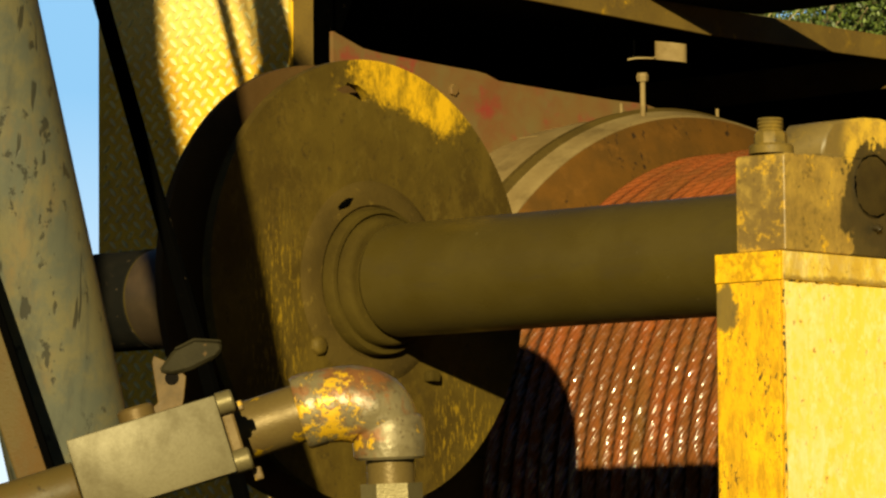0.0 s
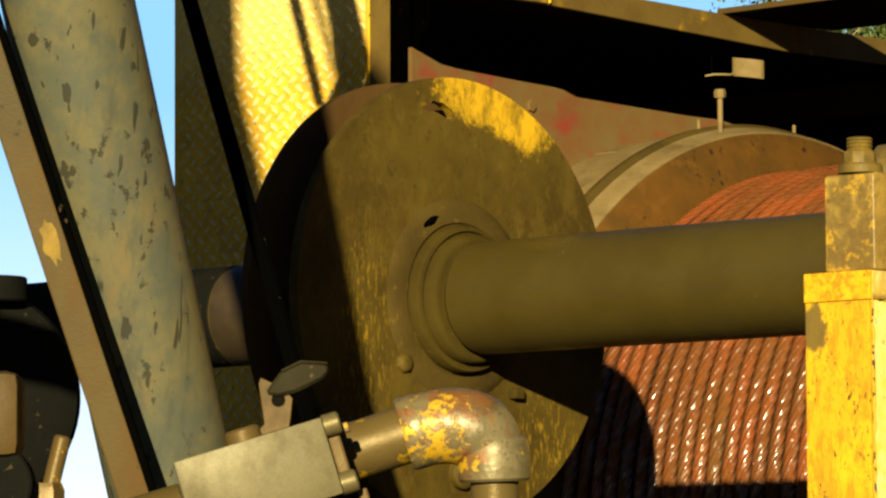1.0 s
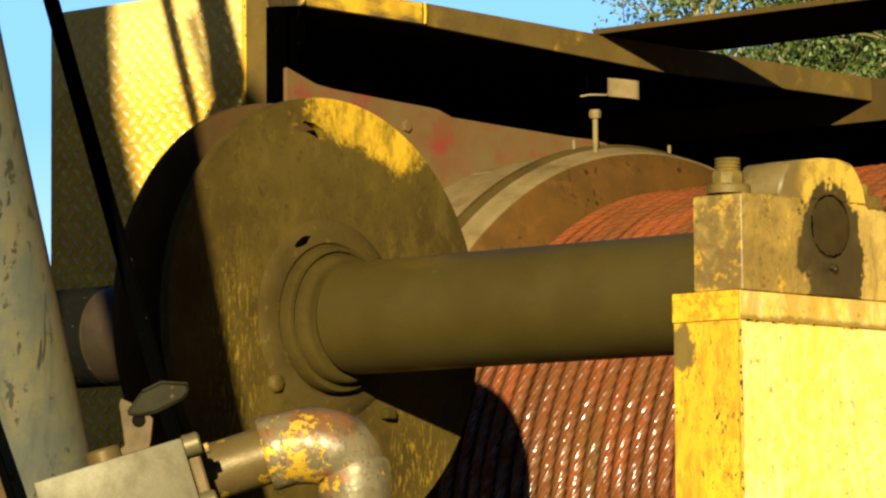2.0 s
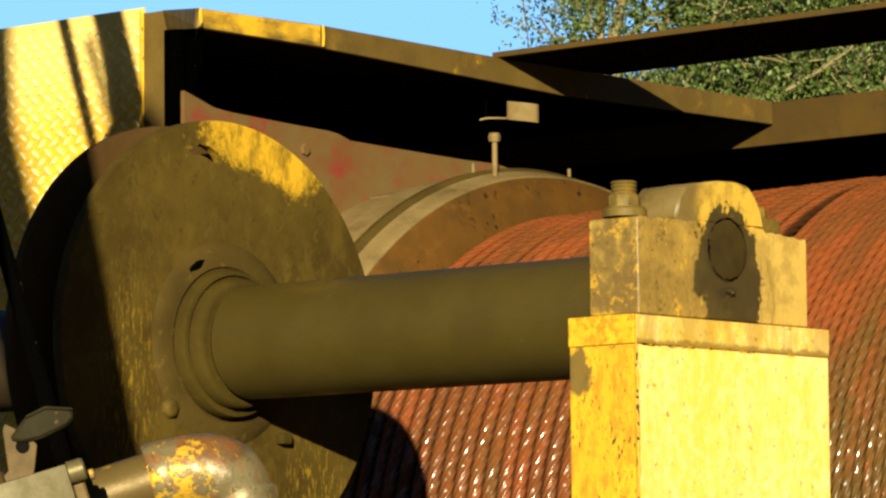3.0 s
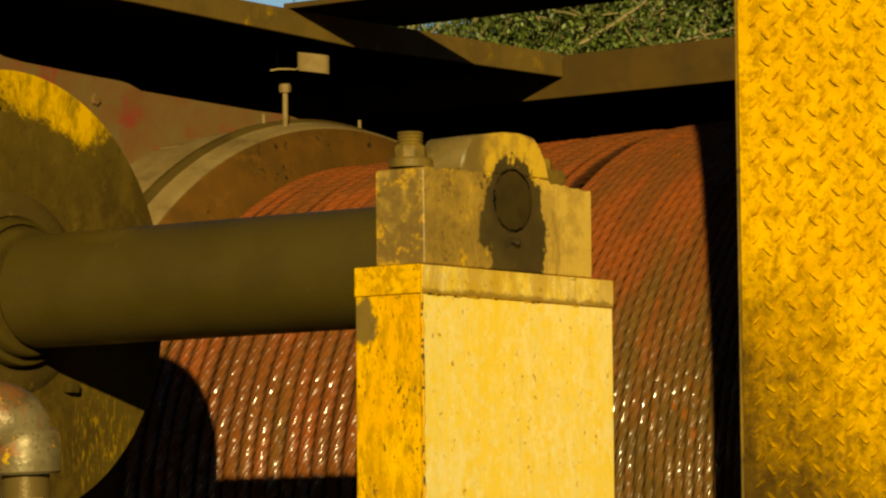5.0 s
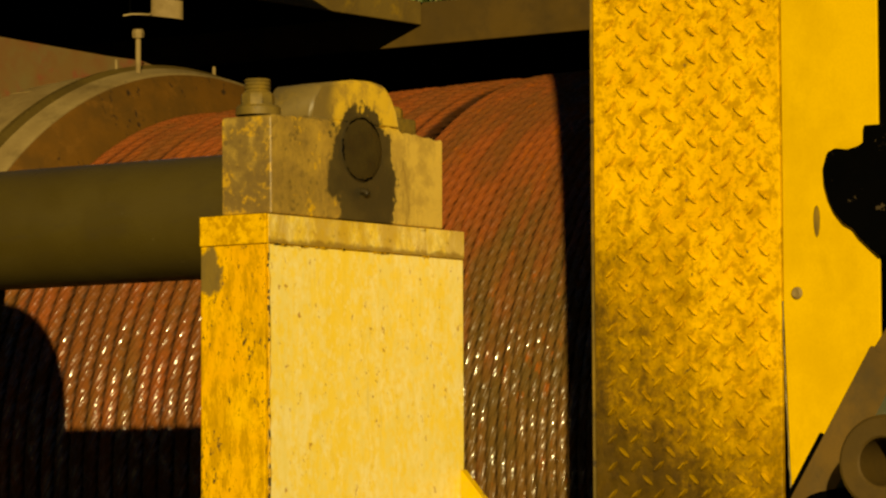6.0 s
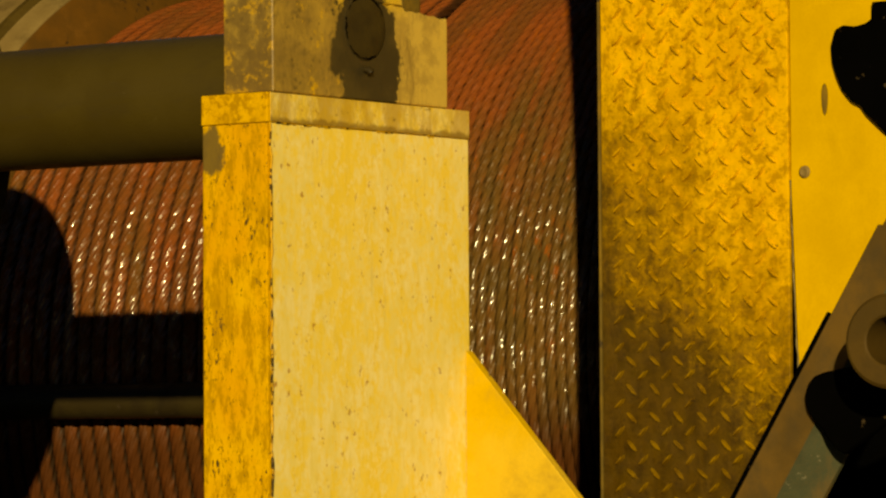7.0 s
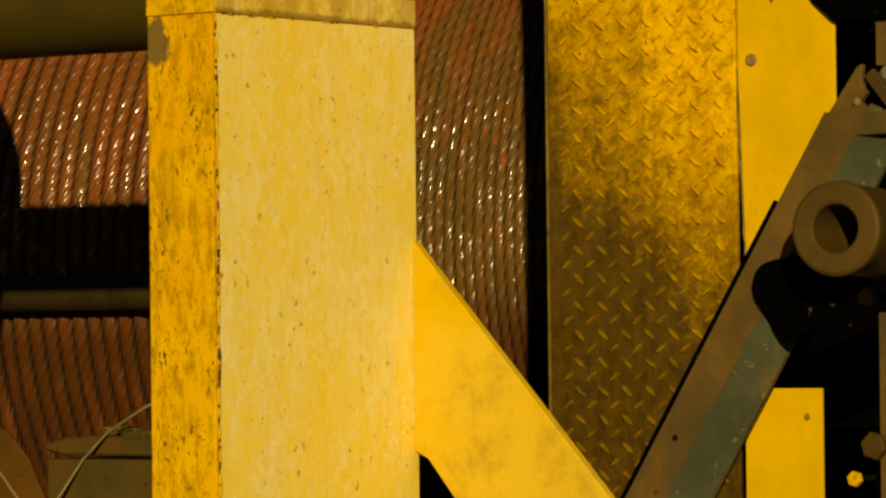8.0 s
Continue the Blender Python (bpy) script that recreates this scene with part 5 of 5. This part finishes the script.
    for x, y, z, s, mat in ((1.2805, 0.30, 1.617, 0.011, M_BOLT), (1.262, 0.30, 1.425, 0.0085, M_YELLOW), (1.288, 0.30, 1.460, 0.015, M_BROWN)):
        h = thing("hex_bolt", (x, y, z), "hexagon bolt head on the dark backing plate", "bolt", group="bolts on the backing plate")
        part("head", hexagon((x, y, z), (0, -1, 0), s, s * 0.8), mat, h, smooth=30)
        part("shank", rod((x, y, z), (x, 0.80, z), s * 0.4, 12, 0.0005), M_DARK, h, smooth=40)
    v = thing("side_rail", (1.31, 0.3, 1.2), "brown steel rail upright at the edge of the panels", "rail")
    part("upright", box(1.2905, 1.36, 0.302, 0.312, 1.2, 1.60, 0.001), M_CHANNEL, v)
    part("upper_upright", box(1.2915, 1.36, 0.302, 0.312, 1.86, 2.2, 0.001), M_CHANNEL, v)
    k = thing("link_bracket", (1.30, 0.25, 1.8), "small bent brown link bracket above the brace", "bracket")
    part("arm", slab((1.344, 0.196, 1.846), (1.372, 0.196, 1.812), 0.013, 0.008, (0, -1, 0), 0.0015), M_BROWN, k)
    part("plate", plate([(1.350, 1.845), (1.372, 1.815), (1.40, 1.815), (1.40, 1.86), (1.37, 1.87)], "y", 0.206, 0.212, 0.001), M_TEAL, k)
    part("arm_mount", box(1.375, 1.395, 0.2125, 0.80, 1.83, 1.85, 0.001), M_DARK, k)

    t = thing("tie_rod", (-0.4, 0.905, 1.633), "dark greasy steel tie rod before the rope drum", "rod")
    part("bar", rod((-0.715, 0.925, 1.6440), (0.06, 0.925, 1.6440), 0.0248, 40), M_GREASE, t, smooth=40)
    for x in (-0.703, 0.045):
        part("stand", box(x - 0.008, x + 0.008, 0.905, 0.930, 1.2, 1.62, 0.003), M_DARK, t)
    l = thing("rusty_ledge", (0.2, 0.42, 1.2), "grimy stepped steel ledge under the rope drum", "ledge")
    part("upper_step", plate([(0.022, 1.449), (0.034, 1.441), (0.060, 1.4365), (0.60, 1.4365), (0.60, 1.4575), (0.300, 1.4600), (0.180, 1.4585), (0.110, 1.4610), (0.062, 1.4580)], "y", 0.40, 0.50, 0.003), M_STRIP, l, "rust-streaked worn step", smooth=40)
    rnd = random.Random(17)
    for k in range(16):
        x, y = 0.10 + 0.013 * k + rnd.uniform(-0.005, 0.005), rnd.uniform(0.415, 0.46)
        bm = box(x - 0.011, x + 0.011, y - 0.010, y + 0.010, 1.455, 1.463 + rnd.uniform(0.0, 0.007), 0.003)
        for vert in bm.verts:
            vert.co += Vector((rnd.uniform(-0.004, 0.004), rnd.uniform(-0.004, 0.004), rnd.uniform(-0.002, 0.002)))
        part("mud_clod", bm, M_HUB if k % 3 else M_RIM, l, smooth=60)
    part("lower_step", box(0.055, 0.60, 0.375, 0.52, 1.2, 1.433, 0.004), M_STRIP, l, "grimy brown lower step")
    g = thing("guide_plate", (-0.3, 0.75, 1.2), "rust-orange bent guide plate below the rope drum", "plate")
    part("sheet", plate([(-0.60, 1.2), (-0.25, 1.2), (-0.287, 1.365), (-0.317, 1.42), (-0.353, 1.454), (-0.42, 1.48), (-0.60, 1.535)], "y", 0.75, 0.756, 0.001), M_FLANGE, g)
    part("edge", tube([(-0.45, 0.747, 1.455), (-0.383, 0.747, 1.42), (-0.323, 0.747, 1.355), (-0.27, 0.747, 1.2)], 0.002, 8), M_RIM, g, smooth=40)
    single("loose_wire", tube([(0.076, 0.330, 1.353), (0.099, 0.352, 1.391), (0.118, 0.372, 1.433), (0.141, 0.392, 1.466), (0.176, 0.420, 1.495), (0.221, 0.450, 1.523), (0.271, 0.490, 1.543), (0.331, 0.500, 1.620)], 0.0021, 8),
               M_BOLT, (0.2, 0.4, 1.33), "thin grey loose wire curving over the ledge", "wire", smooth=50)


build_right_clutter()


# ---- trees behind ----
def build_tree(name, at, height, spread, seed, leaves, bare, label, size=1.0):
    rnd = random.Random(seed)
    t = thing(name, at, label, "tree")
    at = Vector(at)
    wood = bmesh.new()
    tips = []

    def limb(p, way, length, r, depth):
        pts, radii = [p], [r]
        for k in range(5):
            way = (way + Vector((rnd.uniform(-0.25, 0.25), rnd.uniform(-0.25, 0.25), rnd.uniform(-0.12, 0.2)))).normalized()
            p = p + way * (length / 5)
            pts.append(p)
            radii.append(r * (1 - 0.13 * (k + 1)))
            if depth <= 1:
                tips.append(p)
        tube(pts, radii, 6 if depth < 3 else 10, wood)
        if depth == 0:
            return
        for k in range(4 if depth > 1 else 8):
            q = pts[rnd.randint(2, 5)]
            out = Vector((rnd.uniform(-1, 1), rnd.uniform(-1, 1), rnd.uniform(-0.35, 0.8))).normalized()
            limb(q, (way * 0.5 + out).normalized(), length * rnd.uniform(0.5, 0.72), r * 0.42, depth - 1)

    limb(at, Vector((0, 0, 1)), height * 0.5, height * 0.028, 3)
    part("trunk", wood, M_BARK, t, "pale bare limbs", smooth=50)
    twigs = bmesh.new()
    for k in range(bare):
        p = rnd.choice(tips) + Vector((rnd.gauss(0, 1), rnd.gauss(0, 1), rnd.gauss(0, 1))) * spread
        way = Vector((rnd.gauss(0, 1), rnd.gauss(0, 1), rnd.gauss(0, 0.6))).normalized()
        n, r, pts = rnd.randint(4, 6), rnd.uniform(0.0022, 0.0055) * size, [p]
        for q in range(n):
            way = (way + Vector((rnd.uniform(-0.4, 0.4), rnd.uniform(-0.4, 0.4), rnd.uniform(-0.4, 0.4)))).normalized()
            p = p + way * rnd.uniform(0.03, 0.085) * size
            pts.append(p)
        tube(pts, [r * (1 - 0.14 * q) for q in range(n + 1)], 5, twigs)
    part("twig_tangle", twigs, M_TWIG, t, "thin bare pale twigs", smooth=60, kind="stuff")
    verts, faces = [], []
    while len(faces) < leaves:
        c = rnd.choice(tips) + Vector((rnd.gauss(0, 1), rnd.gauss(0, 1), rnd.gauss(0, 1))) * spread
        lie = Vector((rnd.gauss(0, 1), rnd.gauss(0, 1), rnd.gauss(0, 1))).normalized()
        for k in range(rnd.randint(5, 12)):
            q = c + Vector((rnd.gauss(0, 1), rnd.gauss(0, 1), rnd.gauss(0, 1))) * 0.020 * size
            a = Vector((rnd.gauss(0, 1), rnd.gauss(0, 1), rnd.gauss(0, 1) - 0.5)).normalized()
            b = (a.cross(lie) + a.orthogonal() * 0.25).normalized()
            s = rnd.uniform(0.006, 0.0145) * size
            n = len(verts)
            verts += [q - a * s, q + b * s * 0.5, q + a * s, q - b * s * 0.5]
            faces.append((n, n + 1, n + 2, n + 3))
    me = bpy.data.meshes.new("crown")
    me.from_pydata([tuple(v - at) for v in verts], [], faces)
    me.materials.append(M_LEAF)
    o = new("crown", me)
    o.parent = t


build_tree("tree", (-5.97, 9.16, 0), 5.0, 0.075, 4, 160000, 900, "leafy green tree with pale twigs behind the machine")
build_tree("tree", (-5.2, 9.0, 0), 5.2, 0.085, 9, 110000, 1500, "dense green tree with tangled bare twigs")
build_tree("tree", (-6.3, 10.8, 0), 5.8, 0.10, 15, 120000, 900, "dense green bushy tree behind the hood", 1.2)
build_tree("tree", (-7.35, 13.1, 0), 6.4, 0.13, 23, 90000, 300, "dark green tree standing at the back", 1.8)
build_tree("tree", (-6.6, 12.4, 0), 6.2, 0.15, 31, 90000, 300, "dark green tree standing at the back", 1.8)


# ---- open sky behind it all ----
def build_backdrop():
    m = bpy.data.materials.new("sky_backdrop")
    m.use_nodes = True
    n, l = m.node_tree.nodes, m.node_tree.links
    n.clear()
    co = n.new("ShaderNodeTexCoord")
    sep = n.new("ShaderNodeSeparateXYZ")
    r = n.new("ShaderNodeMapRange")
    r.inputs[1].default_value, r.inputs[2].default_value = 0.0, 11.0
    mix = n.new("ShaderNodeMix")
    mix.data_type = "RGBA"
    mix.inputs[6].default_value, mix.inputs[7].default_value = (0.72, 0.78, 0.74, 1), (0.20, 0.41, 0.60, 1)
    e, out = n.new("ShaderNodeEmission"), n.new("ShaderNodeOutputMaterial")
    l.new(co.outputs["Object"], sep.inputs[0])
    l.new(sep.outputs[2], r.inputs[0])
    l.new(r.outputs[0], mix.inputs[0])
    l.new(mix.outputs[2], e.inputs["Color"])
    l.new(e.outputs[0], out.inputs["Surface"])
    bm = bmesh.new()
    c, side = Vector((-51.0, 53.5, 0.02)), Vector((0.70, 0.714, 0)) * 24
    vs = [bm.verts.new(p) for p in (c - side, c + side, c + side + Vector((0, 0, 24)), c - side + Vector((0, 0, 24)))]
    bm.faces.new(vs)
    single("backdrop", bm, m, c, "clear pale blue sky in the far distance", "sky", kind="structure")


build_backdrop()
